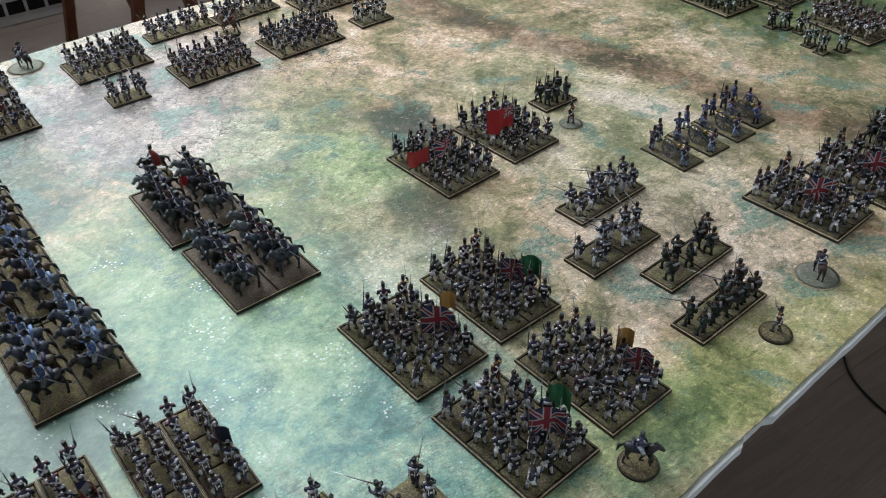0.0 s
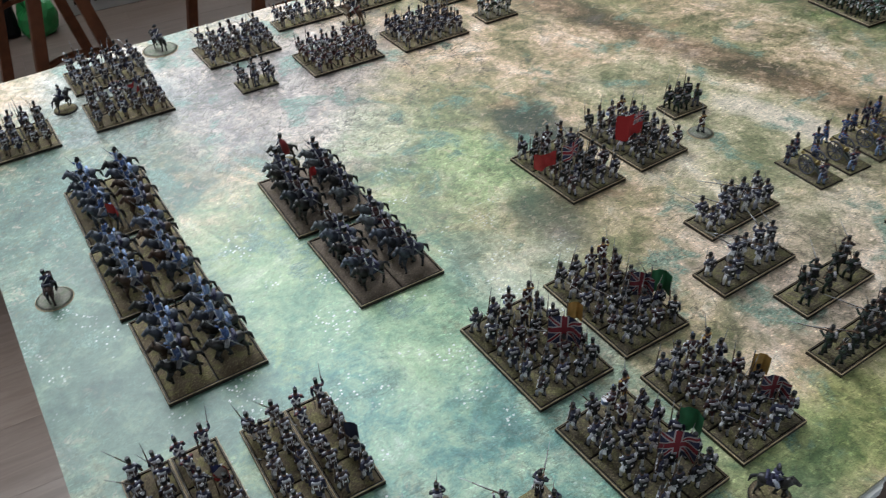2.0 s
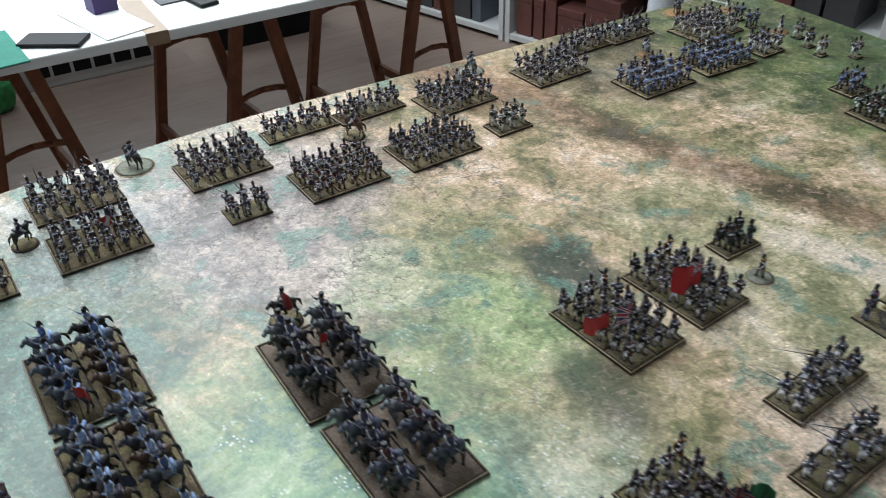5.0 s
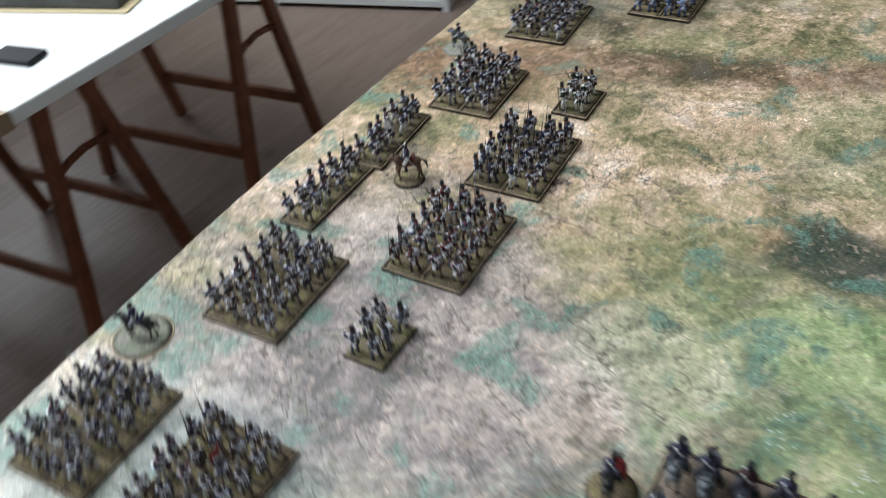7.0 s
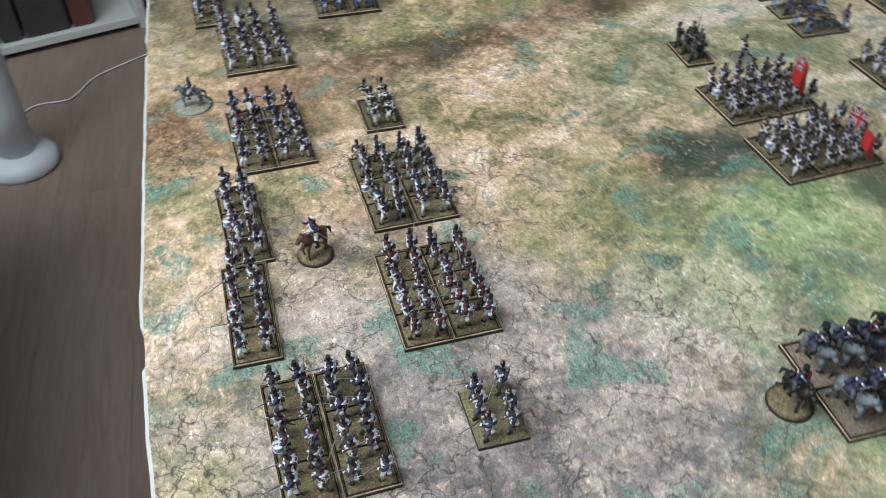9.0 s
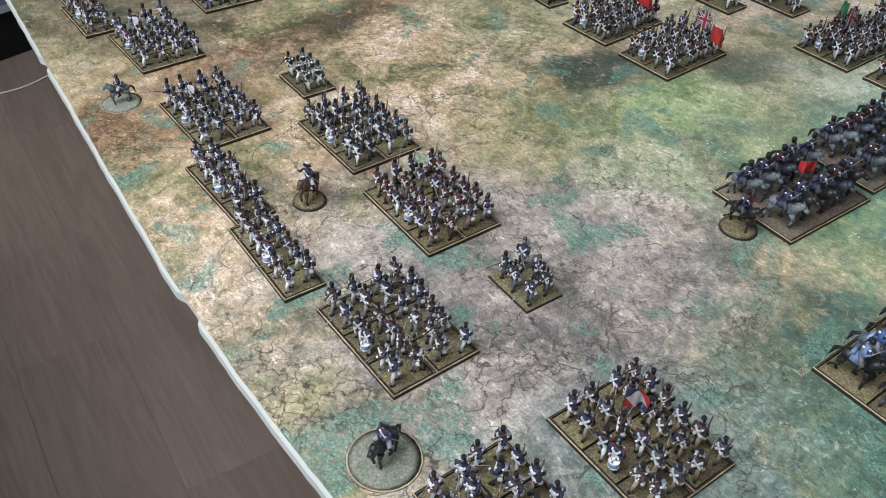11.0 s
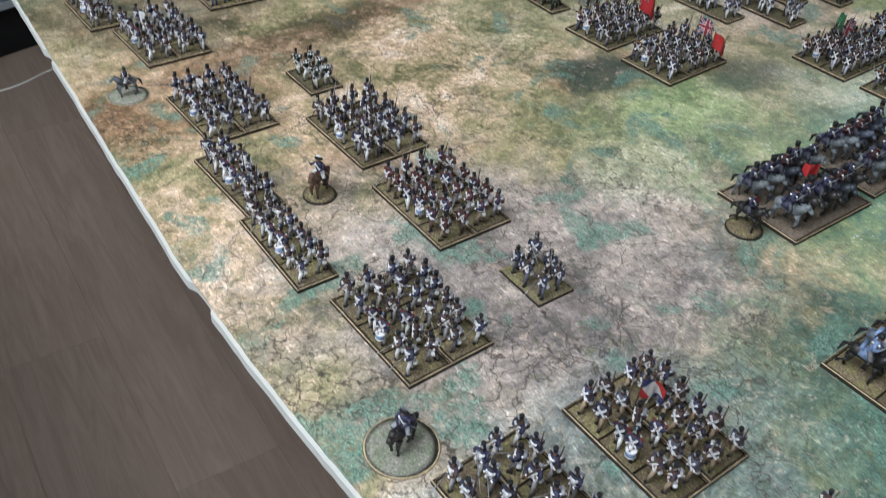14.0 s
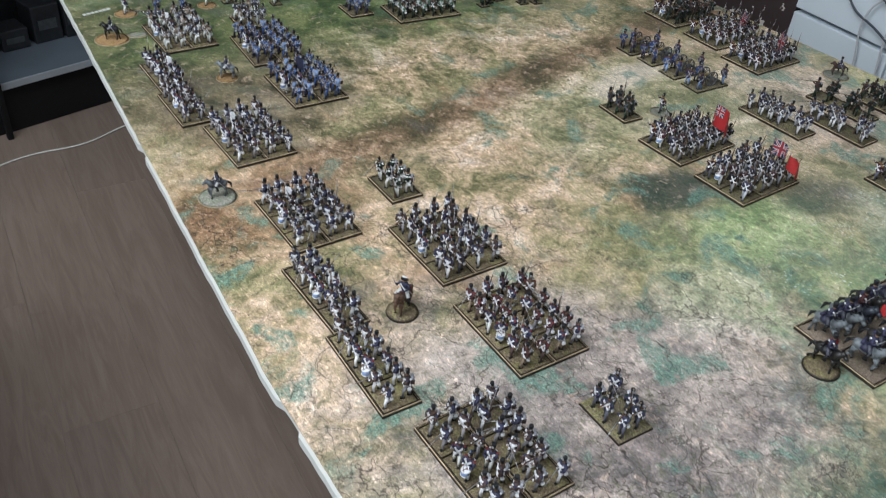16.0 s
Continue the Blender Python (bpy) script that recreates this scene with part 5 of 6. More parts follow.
# artillery
BARREL, CARRIAGE, WHEEL, SPOKE, HUB = field_gun()
for cx, cy in ((0.843, 0.944), (0.840, 0.997), (0.838, 1.052), (0.831, 1.101)):
    t = unit("artillery_stand", "field gun miniature with blue-coated crew on a flocked base", "artillery battery", cx, cy, 0.0750, 0.0400, 2, 1, 1, SETS["gunner"], per=(4, 1), command=False, tray=False)
    for o, (px, py, turn) in zip(t.children[0].children, ((-0.031, 0.012, 200), (-0.026, -0.012, 130), (-0.006, 0.016, 250), (0.029, -0.012, 160))):
        o.location = (px + RNG.uniform(-0.002, 0.002), py, o.location.z)
        o.rotation_euler.z = radians(turn + RNG.uniform(-20, 20))
    g = pose(0.003, 0, BASE_H + 0.0003, 0, 0, 180 + RNG.uniform(-7, 7)) @ Matrix.Scale(1.36, 4)
    child("carriage", CARRIAGE, t, g)
    child("barrel", BARREL, t, g)
    for s in (1, -1):
        w = child("wheel", WHEEL, t, g @ pose(0.0004, 0.0072 * s, 0.0095))
        child("hub", HUB, w, Matrix())
        for i in range(10):
            child("spoke", SPOKE, w, Matrix.Rotation(radians(36 * i), 4, "Y"))

# mounted and single figures on round bases
G1 = horse_rider("figure", K_BROWN, K_NAVY, K_WHITE, K_BLACK, K_YELLOW, K_RED, "bicorne", walk_step=1, plume=K_WHITE)
G2 = horse_rider("figure", K_BLACKHORSE, K_NAVY, K_TROUSER, K_BLACK, K_GREY, K_NAVY, "bicorne", sword=False, walk_step=1, plume=K_GREY)
G3 = horse_rider("figure", K_HIDE, K_NAVY, K_GREY, K_BLACK, K_GREY, K_GREY, "shako", sword=False, walk_step=1)
G4 = horse_rider("figure", K_GREYHORSE, K_NAVY, K_DUSTWHITE, K_BLACK, K_GREY, K_GREY, "bicorne", sword=False, walk_step=1)
SG = "commanders on round bases"
single("mounted_commander", "mounted officer miniature with cocked hat on a round base", SG, 1.169, 0.553, 0.036, G2, 38, False, 0.86)
single("mounted_commander", "dark mounted officer miniature on a wide round base", SG, 1.106, 0.885, 0.048, G3, 140, True, 0.72)
single("officer_figure", "officer miniature with raised sword on a round base", SG, 1.136, 0.777, 0.033, OFFICER["british"], 200)
single("officer_figure", "standing officer miniature on a round flocked base", SG, 0.701, 0.896, 0.035, OFFICER["british"], 180, True)
single("mounted_commander", "mounted commander miniature on a wide pale round base", SG, 0.020, 0.327, 0.060, G2, 205, True, 0.92)
single("mounted_commander", "dark mounted officer miniature on a round base", SG, 0.149, 0.153, 0.035, G2, 120, False, 0.85)
single("mounted_commander", "dark mounted officer miniature on a green round base", SG, 0.592, 0.070, 0.042, G3, 165, True, 0.85)
single("mounted_commander", "dark mounted officer miniature in a red cloak on a round base", SG, 0.473, 0.383, 0.040, TRUMPETER, 275, False, 0.95)
single("mounted_commander", "commander miniature with white-plumed hat on a brown horse", SG, 0.112, 0.645, 0.036, G1, 216, False, 0.98)
single("mounted_commander", "grey-blue mounted officer miniature on a wide pale base", SG, 0.003, 0.931, 0.050, G4, 178, True, 0.80)
single("mounted_commander", "blue mounted officer miniature on a wide sand-coloured base", SG, -0.010, 1.437, 0.056, G2, 150, "sand", 0.8)
flag_base = thing("empty_base", "flat pale flocked base lying beside the officer", "base", SG, m=pose(0.032, 1.441, TZ))
child("base", round_base_mesh(0.034, True), flag_base, pose(0, 0, 0) @ Matrix.Diagonal((1.0, 0.7, 0.5, 1)))
single("officer_figure", "standing officer miniature on a sand-coloured round base", SG, 0.035, 1.535, 0.040, OFFICER["french"], 200, "sand")
single("officer_figure", "standing officer miniature on a sand-coloured round base", SG, 0.176, 1.530, 0.036, OFFICER["french"], 200, "sand")
for cx, cy in ((0.085, 1.512), (0.128, 1.505)):
    unit("skirmisher_pair", "pair of blue-coated miniatures on a small base", "single skirmisher bases", cx, cy, 0.020, 0.021, 0, 1, 1, SETS["blue"], per=(1, 2), command=False, tray=False)
mark = thing("mat_marking", "row of small white printed marks along the edge of the mat", "marking", m=pose(-0.033, 1.551, TZ + 0.0004, 0, 0, 17))
for i in range(7):
    bm = bmesh.new()
    box(bm, i * 0.0074, i * 0.0074 + 0.0056, -0.0035, 0.0035, 0.0, 0.0006)
    part("mark", bm, mat("white_print", (0.62, 0.62, 0.60), 0.5, vary=0.1, scale=80), mark)
single("mounted_commander", "blue mounted officer miniature on a round base", SG, 0.117, 1.240, 0.034, G4, 150, "sand", 0.78)

# ---------------------------------------------------------------- the room behind the table


def trestle(xc, yc, turn, spread=0.165, half=0.25, h=0.757):
    """Two splayed pairs of legs under a top beam, tied by low stretchers and a bowed brace in each pair."""
    t = thing("trestle", "brown-stained wooden trestle on the laminate floor", "trestle", "trestles under the white table", m=pose(xc, yc, 0, 0, 0, turn))
    bm = bmesh.new()
    box(bm, -half - 0.06, half + 0.06, -0.022, 0.022, h - 0.06, h)
    part("top_beam", bm, M_TRESTLE, t, bevel=0.003)
    for x in (-half, half):
        for s in (-1, 1):
            bm = bmesh.new()
            m = Matrix.Translation((x, s * (spread + 0.028) / 2, (h - 0.06) / 2)) @ Matrix.Rotation(math.atan2((spread - 0.028) * s, h - 0.06), 4, "X")
            box(bm, -0.013, 0.013, -0.016, 0.016, -h / 2 + 0.030, h / 2 - 0.030, 0, m)
            part("leg", bm, M_TRESTLE, t, bevel=0.003)
        bm = bmesh.new()
        arc = [(x, (i / 4 - 0.5) * 0.17, 0.395 + 0.016 * math.cos((i / 4 - 0.5) * math.pi)) for i in range(5)]
        for p, q in zip(arc, arc[1:]):
            rod(bm, p, q, 0.009, 0.009, 6, 0)
        part("brace", bm, M_TRESTLE, t)
    for s in (-1, 1):
        y = s * (spread - 0.2 * (spread - 0.028))
        bm = bmesh.new()
        box(bm, -half + 0.018, half - 0.018, y - 0.008, y + 0.008, 0.138, 0.170)
        part("stretcher", bm, M_TRESTLE, t, bevel=0.002)
    return t


for xc, yc, turn in ((-1.11, 0.20, 7), (-1.11, 0.785, 7), (-1.11, 1.305, 8)):
    trestle(xc, yc, turn)
wt = thing("white_table", "white laminate table top resting on wooden trestles", "table")
bm = bmesh.new()
# both tops: unseen rear depth is stretched to keep daylight off the floor
box(bm, -2.06, -0.430, -0.55, 0.489, 0.7575, 0.780)
part("tabletop", bm, M_TABLETOP, wt, bevel=0.003)
bm = bmesh.new()
box(bm, -2.06, -0.430, 0.491, 1.46, 0.7575, 0.780)
part("tabletop", bm, M_TABLETOP, wt, bevel=0.003)
for y, far in ((0.490, -0.68), (0.950, -0.60)):
    bm = bmesh.new()
    box(bm, far, -0.4285, y - 0.022, y + 0.022, 0.7803, 0.7810)
    box(bm, -0.4297, -0.4285, y - 0.022, y + 0.022, 0.755, 0.7810)
    part("tape", bm, mat("brown_tape", (0.30, 0.20, 0.12), 0.4, vary=0.1), wt, "strip of brown packing tape")


def tower_fan(cx, cy):
    t = thing("tower_fan", "tall white plastic tower fan on a round foot", "fan", m=pose(cx, cy, 0))
    bm = bmesh.new()
    tube(bm, [(0, 0, 0, 0.09, 0.09), (0, 0, 0.012, 0.094, 0.094), (0, 0, 0.03, 0.084, 0.084), (0, 0, 0.045, 0.05, 0.05)], 40, 0)
    part("foot", bm, M_FAN, t)
    bm = bmesh.new()
    tube(bm, [(0, 0, 0.04, 0.046, 0.046), (0, 0, 0.16, 0.049, 0.049), (0, 0, 0.95, 0.049, 0.049), (0, 0, 1.0, 0.04, 0.04)], 36, 0)
    part("column", bm, M_FAN, t)
    for i in range(20):
        bm = bmesh.new()
        z = 0.12 + i * 0.038
        for a0 in range(-6, 6):
            a = radians(172 + a0 * 11)
            b = radians(172 + (a0 + 1) * 11)
            rod(bm, (0.0478 * math.cos(a), 0.0478 * math.sin(a), z), (0.0478 * math.cos(b), 0.0478 * math.sin(b), z), 0.0036, 0.0036, 6, 0)
        part("grille_slat", bm, M_FAN, t)
    return t


tower_fan(-0.524, 1.925)


def cable(name, label, pts, r, m):
    cu = bpy.data.curves.new(name, "CURVE")
    cu.dimensions, cu.bevel_depth, cu.bevel_resolution = "3D", r, 2
    sp = cu.splines.new("NURBS")
    sp.points.add(len(pts) - 1)
    for p, q in zip(sp.points, pts):
        p.co = (*q, 1)
    sp.use_endpoint_u, sp.order_u = True, 4
    cu.materials.append(m)
    ob = new(name, cu)
    return tagged(ob, label, "cable")


cable("floor_cable", "thin dark cable curving over the laminate floor", [(0.70, 1.85, 0.004), (0.79, 1.70, 0.004), (0.861, 1.598, 0.004), (0.903, 1.557, 0.004), (0.962, 1.529, 0.004), (1.05, 1.515, 0.004), (1.25, 1.50, 0.004)], 0.0025, M_BLACK)
cable("floor_cable", "thin pale cable lying on the laminate floor", [(-0.545, 2.02, 0.004), (-0.565, 2.16, 0.004), (-0.49, 2.195, 0.004), (-0.42, 2.17, 0.004), (-0.385, 2.29, 0.004), (-0.31, 2.335, 0.004), (-0.22, 2.40, 0.004), (-0.11, 2.436, 0.004), (-0.01, 2.424, 0.004), (0.07, 2.45, 0.004), (0.15, 2.508, 0.004), (0.30, 2.545, 0.004), (0.50, 2.57, 0.004)], 0.0022, M_CABLE)

M_SHELF = mat("white_shelf_board", (0.52, 0.52, 0.51), 0.5, vary=0.05, scale=10)


def bookcase(cx, cy, w, h=1.1, d=0.30, levels=(0.03, 0.36, 0.70)):
    t = thing("bookcase", "low white open bookcase against the wall", "bookcase", "white bookcases", m=FAR @ pose(cx, cy, 0))
    for sx in (-1, 1):
        bm = bmesh.new()
        box(bm, sx * w / 2 - 0.012, sx * w / 2 + 0.012, -d / 2, d / 2, 0, h)
        part("side_panel", bm, M_SHELF, t, bevel=0.002)
    for z in (*levels, h - 0.012):
        bm = bmesh.new()
        box(bm, -w / 2 + 0.0125, w / 2 - 0.0125, -d / 2, d / 2, z - 0.012, z + 0.012)
        part("shelf", bm, M_SHELF, t, bevel=0.002)
    bm = bmesh.new()
    box(bm, -w / 2 + 0.0125, w / 2 - 0.0125, d / 2 - 0.006, d / 2, 0.045, h - 0.03)
    part("back_panel", bm, M_SHELF, t)
    return t


BOX_TONES = [((0.10, 0.035, 0.028), "dark red"), ((0.035, 0.034, 0.036), "black"), ((0.16, 0.10, 0.06), "brown"), ((0.20, 0.27, 0.28), "pale blue-green"), ((0.07, 0.08, 0.10), "dark grey"), ((0.30, 0.28, 0.25), "pale grey")]


def storage_box(x, y, z, w, d, h, tone):
    col, word = BOX_TONES[tone]
    t = thing("storage_box", word + " storage box standing on a bookcase shelf", "box", "boxes on the shelves", m=FAR @ pose(x, y, z))
    m = mat("box_" + word.replace(" ", "_"), col, 0.55, vary=0.25, scale=25)
    bm = bmesh.new()
    box(bm, -w / 2, w / 2, -d / 2, d / 2, 0, h * 0.8)
    part("body", bm, m, t, bevel=0.003)
    bm = bmesh.new()
    box(bm, -w / 2 - 0.002, w / 2 + 0.002, -d / 2 - 0.002, d / 2 + 0.002, h * 0.8 + 0.0005, h)
    part("lid", bm, m, t, bevel=0.003)


for cx, w in ((-2.15, 0.85), (-1.36, 0.66), (-0.575, 0.66)):
    bookcase(cx, 0.15, w)
    for z in (0.0425, 0.3725, 0.7125):
        x = cx - w / 2 + 0.03
        while x < cx + w / 2 - 0.07:
            bw = RNG.uniform(0.05, 0.16)
            if x + bw > cx + w / 2 - 0.02:
                break
            tone = 0 if cx == -1.36 and x < -1.25 else 3 if cx == -1.36 else RNG.choice((1, 1, 4, 0, 1))
            storage_box(x + bw / 2, 0.12, z, bw - 0.006, 0.2, RNG.uniform(0.10, 0.24), tone)
            x += bw + 0.004


def media_bench():
    t = thing("media_bench", "low black bench with a grey top beyond the table", "bench", m=FAR @ pose(0.47, 0.16, 0))
    bm = bmesh.new()
    box(bm, -0.68, 0.80, -0.16, 0.16, 0.0, 0.150)
    part("body", bm, M_BLACK, t, bevel=0.004)
    bm = bmesh.new()
    box(bm, -0.69, 0.81, -0.175, 0.17, 0.1505, 0.165)
    part("top", bm, mat("grey_glass_top", (0.12, 0.14, 0.17), 0.25, vary=0.1, scale=8), t, bevel=0.002)
    bm = bmesh.new()
    box(bm, -0.69, 0.81, -0.182, -0.1755, 0.148, 0.168)
    part("front_lip", bm, mat("pale_metal_lip", (0.30, 0.32, 0.35), 0.4, vary=0.1, scale=15), t, "pale metal edge strip", bevel=0.001)
    for x in (-0.65, 0.75):
        bm = bmesh.new()
        box(bm, x - 0.008, x + 0.008, -0.20, -0.184, 0.0, 0.62)
        part("post", bm, M_BLACK, t, bevel=0.002)
    bm = bmesh.new()
    box(bm, -0.68, 0.80, 0.12, 0.16, 0.1655, 1.30)
    part("back", bm, M_BLACK, t, bevel=0.004)


media_bench()
x = -0.16
while x < 1.15:
    bw, bh = RNG.uniform(0.05, 0.13), RNG.uniform(0.05, 0.17)
    bm = bmesh.new()
    box(bm, -bw / 2, bw / 2, -0.045, 0.045, 0, bh)
    case = thing("dark_case", "small dark case standing at the back of the black bench", "box", "dark cases on the bench", m=FAR @ pose(x + bw / 2, 0.215 + RNG.uniform(-0.008, 0.008), 0.1655, 0, 0, RNG.uniform(-3, 3)))
    body = part("body", bm, mat("dark_case_%d" % RNG.randrange(3), (0.014, 0.015, 0.018), 0.45, vary=0.5, scale=60), case, bevel=0.004)
    bm = bmesh.new()
    box(bm, -bw * 0.32, bw * 0.32, -0.0475, -0.0455, bh * 0.35, bh * 0.62)
    part("label_strip", bm, mat("dull_grey_strip", (0.05, 0.055, 0.06), 0.5, vary=0.4, scale=80), case, "dull grey strip")
    x += bw + RNG.uniform(0.006, 0.02)


def baseboard_heater():
    t = thing("baseboard_heater", "low white baseboard heater with dark vent slots", "heater", m=pose(-2.22, 0.0, 0))
    bm = bmesh.new()
    box(bm, -0.06, 0.0, 0.30, 0.84, 0.0, 0.32)
    part("body", bm, M_SHELF, t, bevel=0.006)
    for i in range(6):
        bm = bmesh.new()
        box(bm, 0.0005, 0.004, 0.345 + i * 0.078, 0.410 + i * 0.078, 0.045, 0.095)
        part("vent", bm, M_BLACK, t, bevel=0.001)


baseboard_heater()
flat_box = thing("storage_box", "black storage box on the floor by the wall", "box", m=pose(-2.32, 1.30, 0))
bm = bmesh.new()
box(bm, -0.12, 0.12, -0.22, 0.22, 0, 0.16)
part("body", bm, M_BLACK, flat_box, bevel=0.004)
bm = bmesh.new()
box(bm, -0.123, 0.123, -0.223, 0.223, 0.1605, 0.19)
part("lid", bm, M_BLACK, flat_box, bevel=0.004)

sack = thing("black_bag", "black bag with a red stripe on the floor", "bag", m=pose(-2.25, 0.02, 0))
bm = bmesh.new()
box(bm, -0.13, 0.13, -0.13, 0.10, 0.0, 0.22)
part("body", bm, M_BLACK, sack, bevel=0.02)
bm = bmesh.new()
box(bm, 0.1305, 0.134, -0.02, 0.03, 0.02, 0.20)
part("stripe", bm, K_RED, sack, "dull red stripe")

# the white cupboard wall beside the table's front edge
cup = thing("cupboard", "white panelled cupboard doors along the wall", "cupboard")
for y0_, y1_, z0_, z1_ in ((1.076, 1.354, 0.06, 0.631), (1.076, 1.354, 0.641, 1.9), (0.684, 1.072, 0.06, 1.9), (0.292, 0.680, 0.06, 1.9)):
    bm = bmesh.new()
    box(bm, 1.585, 1.617, y0_, y1_, z0_, z1_)
    part("door_panel", bm, mat("cupboard_white", (0.66, 0.72, 0.78), 0.45, vary=0.05, scale=6), cup, bevel=0.003)
bm = bmesh.new()
box(bm, 1.590, 1.617, 0.292, 1.354, 0.0, 0.058)
part("plinth", bm, M_SHELF, cup)
pic = thing("wall_hanging", "dark brown printed cloth with pale blotches on the wall", "wall hanging")
bm = bmesh.new()
box(bm, 1.598, 1.617, 1.360, 1.90, 0.30, 1.25)
k = Nodes("blotched_cloth")
q = k.coords()
k.put(k.b.inputs["Base Color"], k.mix(k.step(k.noise(q, 34, 3, 0.6), 0.60, 0.63), (0.045, 0.030, 0.030), (0.55, 0.50, 0.47)))
part("cloth", bm, k.m, pic, bevel=0.002)
M_CABLE_PALE = mat("pale_grey_cable", (0.50, 0.51, 0.53), 0.5, vary=0.1)
M_CABLE_BLUE = mat("dark_blue_cable", (0.045, 0.055, 0.075), 0.5, vary=0.1)
for pts, r_, m_, word in ((((1.570, 1.260, 0.80), (1.565, 1.215, 0.700), (1.565, 1.142, 0.690), (1.565, 1.085, 0.664), (1.560, 1.025, 0.640), (1.560, 0.985, 0.675), (1.570, 0.975, 0.80)), 0.0026, M_CABLE_BLUE, "dark"),
                          (((1.560, 1.150, 0.760), (1.565, 1.105, 0.733), (1.565, 1.050, 0.705), (1.565, 1.022, 0.660), (1.570, 1.008, 0.40), (1.570, 1.005, 0.10)), 0.0022, M_CABLE_BLUE, "dark"),
                          (((1.560, 1.090, 0.760), (1.565, 1.130, 0.750), (1.565, 1.160, 0.705), (1.565, 1.158, 0.650), (1.570, 1.130, 0.56), (1.570, 1.11, 0.10)), 0.0022, M_CABLE_PALE, "pale"),
                          (((1.560, 1.045, 0.750), (1.565, 1.075, 0.735), (1.565, 1.094, 0.690), (1.565, 1.088, 0.640), (1.570, 1.075, 0.55), (1.570, 1.07, 0.10)), 0.0026, M_CABLE_PALE, "pale")):
    cable("hanging_cable", word + " cable hanging in a loop before the cupboard", pts, r_, m_)
turns = [(1.566 + 0.007 * math.cos(i * 1.5), 1.013 - 0.0022 * i * 0.30 + 0.007 * math.sin(i * 1.5), 0.662 - 0.0020 * i) for i in range(64)]
cable("coiled_cable", "pale coiled cable hanging before the cupboard", turns, 0.0014, M_CABLE_PALE)
ad = thing("power_adapter", "small dark grey power adapter with a plug", "adapter", m=pose(1.555, 1.040, 0.760, 15, 0, 12))
bm = bmesh.new()
box(bm, -0.02, 0.02, -0.040, 0.040, -0.018, 0.022)
part("body", bm, M_CABLE_D, ad, bevel=0.005)
bm = bmesh.new()
box(bm, -0.012, 0.012, 0.0405, 0.062, -0.009, 0.009)
part("plug", bm, mat("grey_plug", (0.38, 0.38, 0.39), 0.5, vary=0.1), ad, "pale grey plug", bevel=0.002)
bm = bmesh.new()
rod(bm, (0, 0.0625, 0.004), (0, 0.085, 0.006), 0.007, 0.006, 8, 0)
part("socket", bm, M_BLACK, ad)

# things on the white table
TT = 0.7805


def flat(name, label, cat, x, y, w, d, h, ang, m, z=TT):
    bm = bmesh.new()
    box(bm, -w / 2, w / 2, -d / 2, d / 2, 0, h)
    return solid(name, bm, m, label, cat, bevel=min(0.002, h * 0.3), m=pose(x, y, z, 0, 0, ang))


flat("mobile_phone", "black mobile phone lying on the white table", "phone", -0.487, 0.312, 0.060, 0.120, 0.008, -33, M_BLACK)
flat("mobile_phone", "black mobile phone lying on the white table", "phone", -0.548, 0.616, 0.076, 0.042, 0.008, 12, M_BLACK)
flat("cloth_pad", "teal green cloth pad lying on the white table", "cloth", -0.50, 0.200, 0.19, 0.10, 0.004, 5, mat("teal_cloth", (0.03, 0.22, 0.16), 0.8, vary=0.15, scale=80))
flat("folded_paper", "cream board lying under the dice tray on the table", "paper", -0.664, 0.836, 0.262, 0.210, 0.003, 20, mat("cream_paper", (0.62, 0.50, 0.30), 0.7, vary=0.06, scale=30))
flat("folded_paper", "loose white paper sheet on the white table", "paper", -0.55, 0.42, 0.21, 0.10, 0.002, 15, mat("white_paper", (0.74, 0.73, 0.70), 0.8, vary=0.04, scale=30))
flat("dark_card", "dark grey card lying on the white table", "card", -0.60, 0.57, 0.05, 0.07, 0.003, 5, mat("dark_card", (0.06, 0.06, 0.065), 0.6))
flat("purple_box", "small purple box on the white table", "box", -0.615, 0.43, 0.05, 0.05, 0.035, 10, mat("purple_card", (0.05, 0.025, 0.14), 0.5))
tr = thing("dice_tray", "green-lined dice tray with wooden sides on the table", "tray", m=pose(-0.670, 0.833, TT + 0.0032, 0, 0, 20))
bm = bmesh.new()
box(bm, -0.11, 0.11, -0.085, 0.085, 0.0, 0.004)
part("lining", bm, mat("green_felt", (0.008, 0.11, 0.085), 0.9, vary=0.2, scale=200), tr)
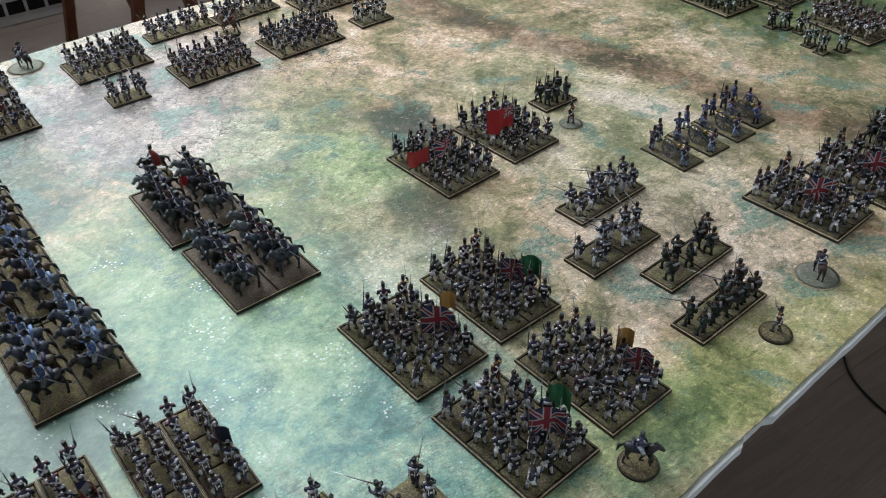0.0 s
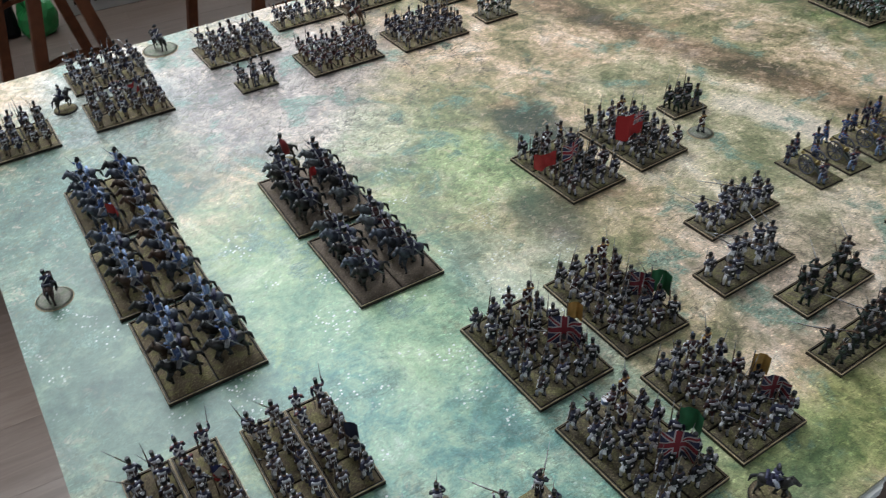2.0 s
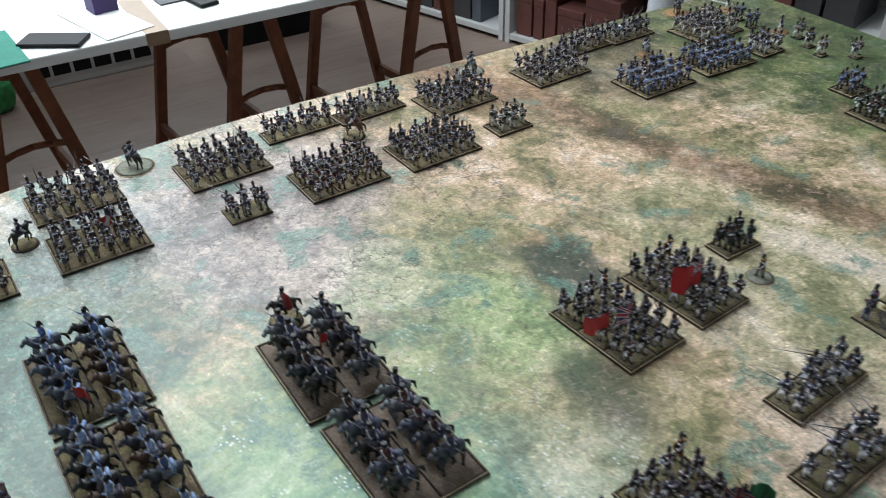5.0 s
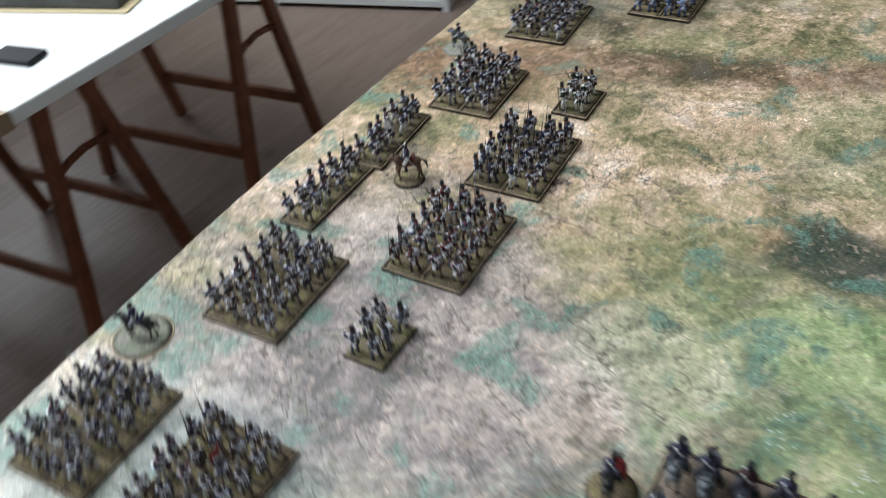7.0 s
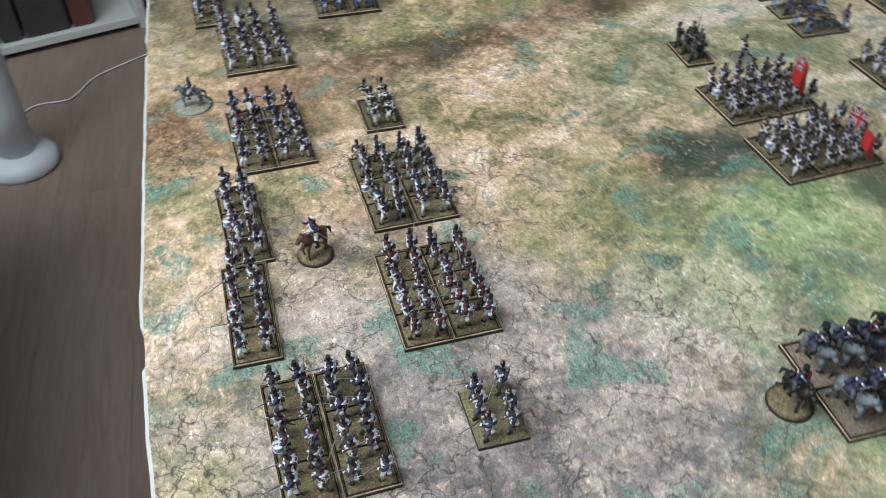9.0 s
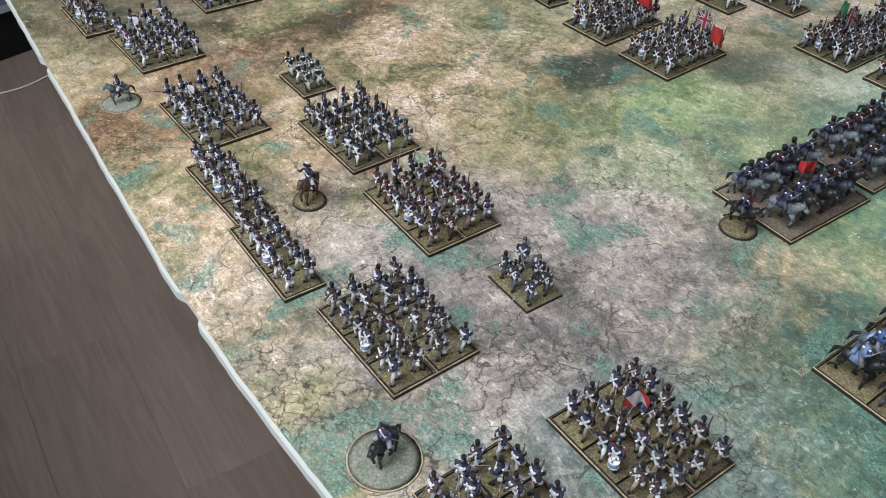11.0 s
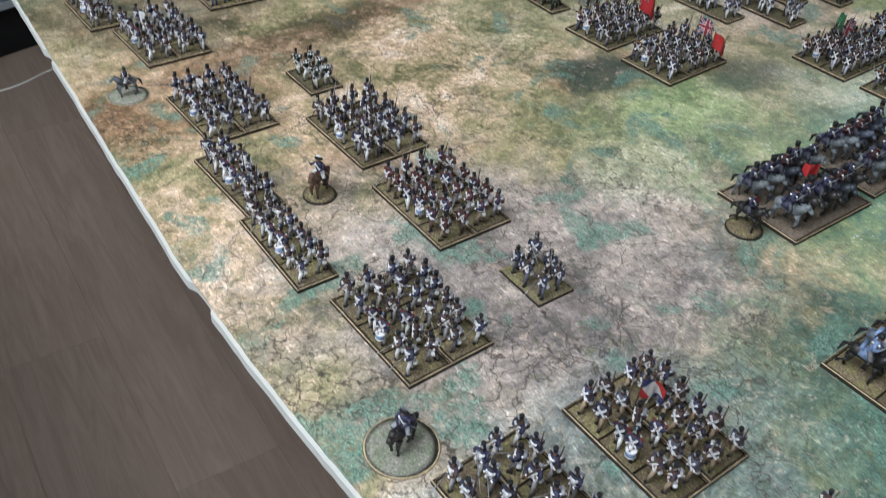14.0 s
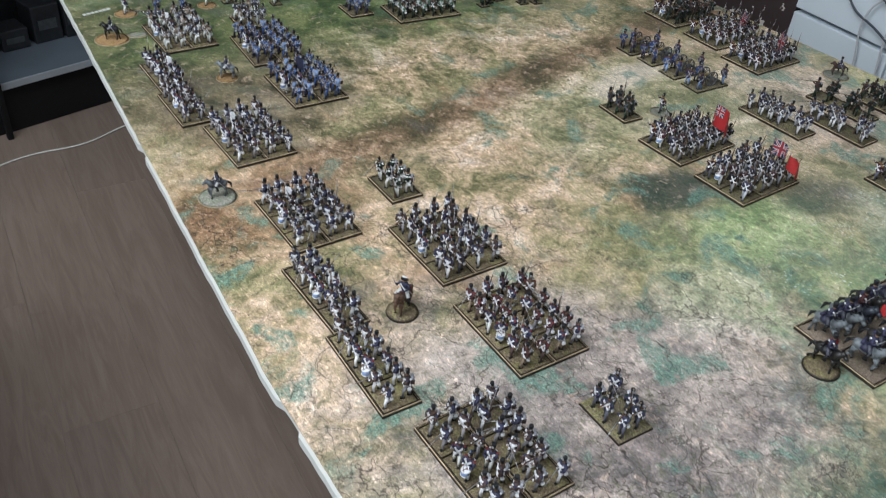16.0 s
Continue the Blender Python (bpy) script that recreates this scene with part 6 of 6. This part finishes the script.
for a in ((-0.12, 0.12, -0.095, -0.0855), (-0.12, 0.12, 0.0855, 0.095), (-0.12, -0.1105, -0.085, 0.085), (0.1105, 0.12, -0.085, 0.085)):
    bm = bmesh.new()
    box(bm, *a, 0.0, 0.026)
    part("side", bm, mat("dark_speckled_wood", (0.045, 0.045, 0.04), 0.5, vary=0.7, scale=220), tr, bevel=0.0015)
for x, y, a in ((-0.605, 0.830, 20), (-0.690, 0.850, 50)):
    bm = bmesh.new()
    box(bm, -0.0085, 0.0085, -0.0085, 0.0085, 0, 0.017)
    die = solid("dice", bm, mat("blue_dice", (0.02, 0.10, 0.32), 0.25, vary=0.1), "blue plastic die with white pips in the dice tray", "dice", bevel=0.0018, m=pose(x, y, TT + 0.0074, 0, 0, a))
    for u, v in ((-0.004, -0.004), (0.004, 0.004), (0.0, 0.0)):
        bm = bmesh.new()
        tube(bm, [(u, v, 0.0170, 0.0014, 0.0014), (u, v, 0.0174, 0.0013, 0.0013)], 8, 0)
        part("pip", bm, K_WHITE, die)
bag = thing("plastic_bag", "crumpled green plastic bag on the floor under the table", "bag", m=pose(-2.14, 0.19, 0))
bm = bmesh.new()
bmesh.ops.create_icosphere(bm, subdivisions=3, radius=0.08)
for v in bm.verts:
    n = noise.noise(v.co * 14) * 0.045
    v.co = Vector((v.co.x * 1.0, v.co.y * 0.8, v.co.z * 1.1)) + v.co.normalized() * n
    v.co.z = max(0.0, v.co.z + 0.075)
part("bag", bm, mat("green_plastic", (0.03, 0.26, 0.07), 0.35, vary=0.2, scale=30), bag)

# planks last
PW, PL = 0.19, 1.28
bm = bmesh.new()
box(bm, -PW / 2 + 0.0001, PW / 2 - 0.0001, -PL / 2 + 0.0001, PL / 2 - 0.0001, -0.012, 0.0)
PLANK = mesh_of("plank", bm, [M_PLANK], bevel=0.0005)
i = 0
x = x0 + PW / 2
while x + PW / 2 < x1 + 0.12:
    y = y0 - (i * 0.43) % PL + PL / 2
    while y - PL / 2 < y1:
        lo, hi = max(y - PL / 2, y0), min(y + PL / 2, y1)
        if hi - lo < 0.1:
            y += PL
            continue
        ob = new("plank", PLANK)
        ob.parent = floor
        ob.location = (x, (lo + hi) / 2, 0)
        ob.scale.y = (hi - lo) / PL
        y += PL
    x += PW
    i += 1
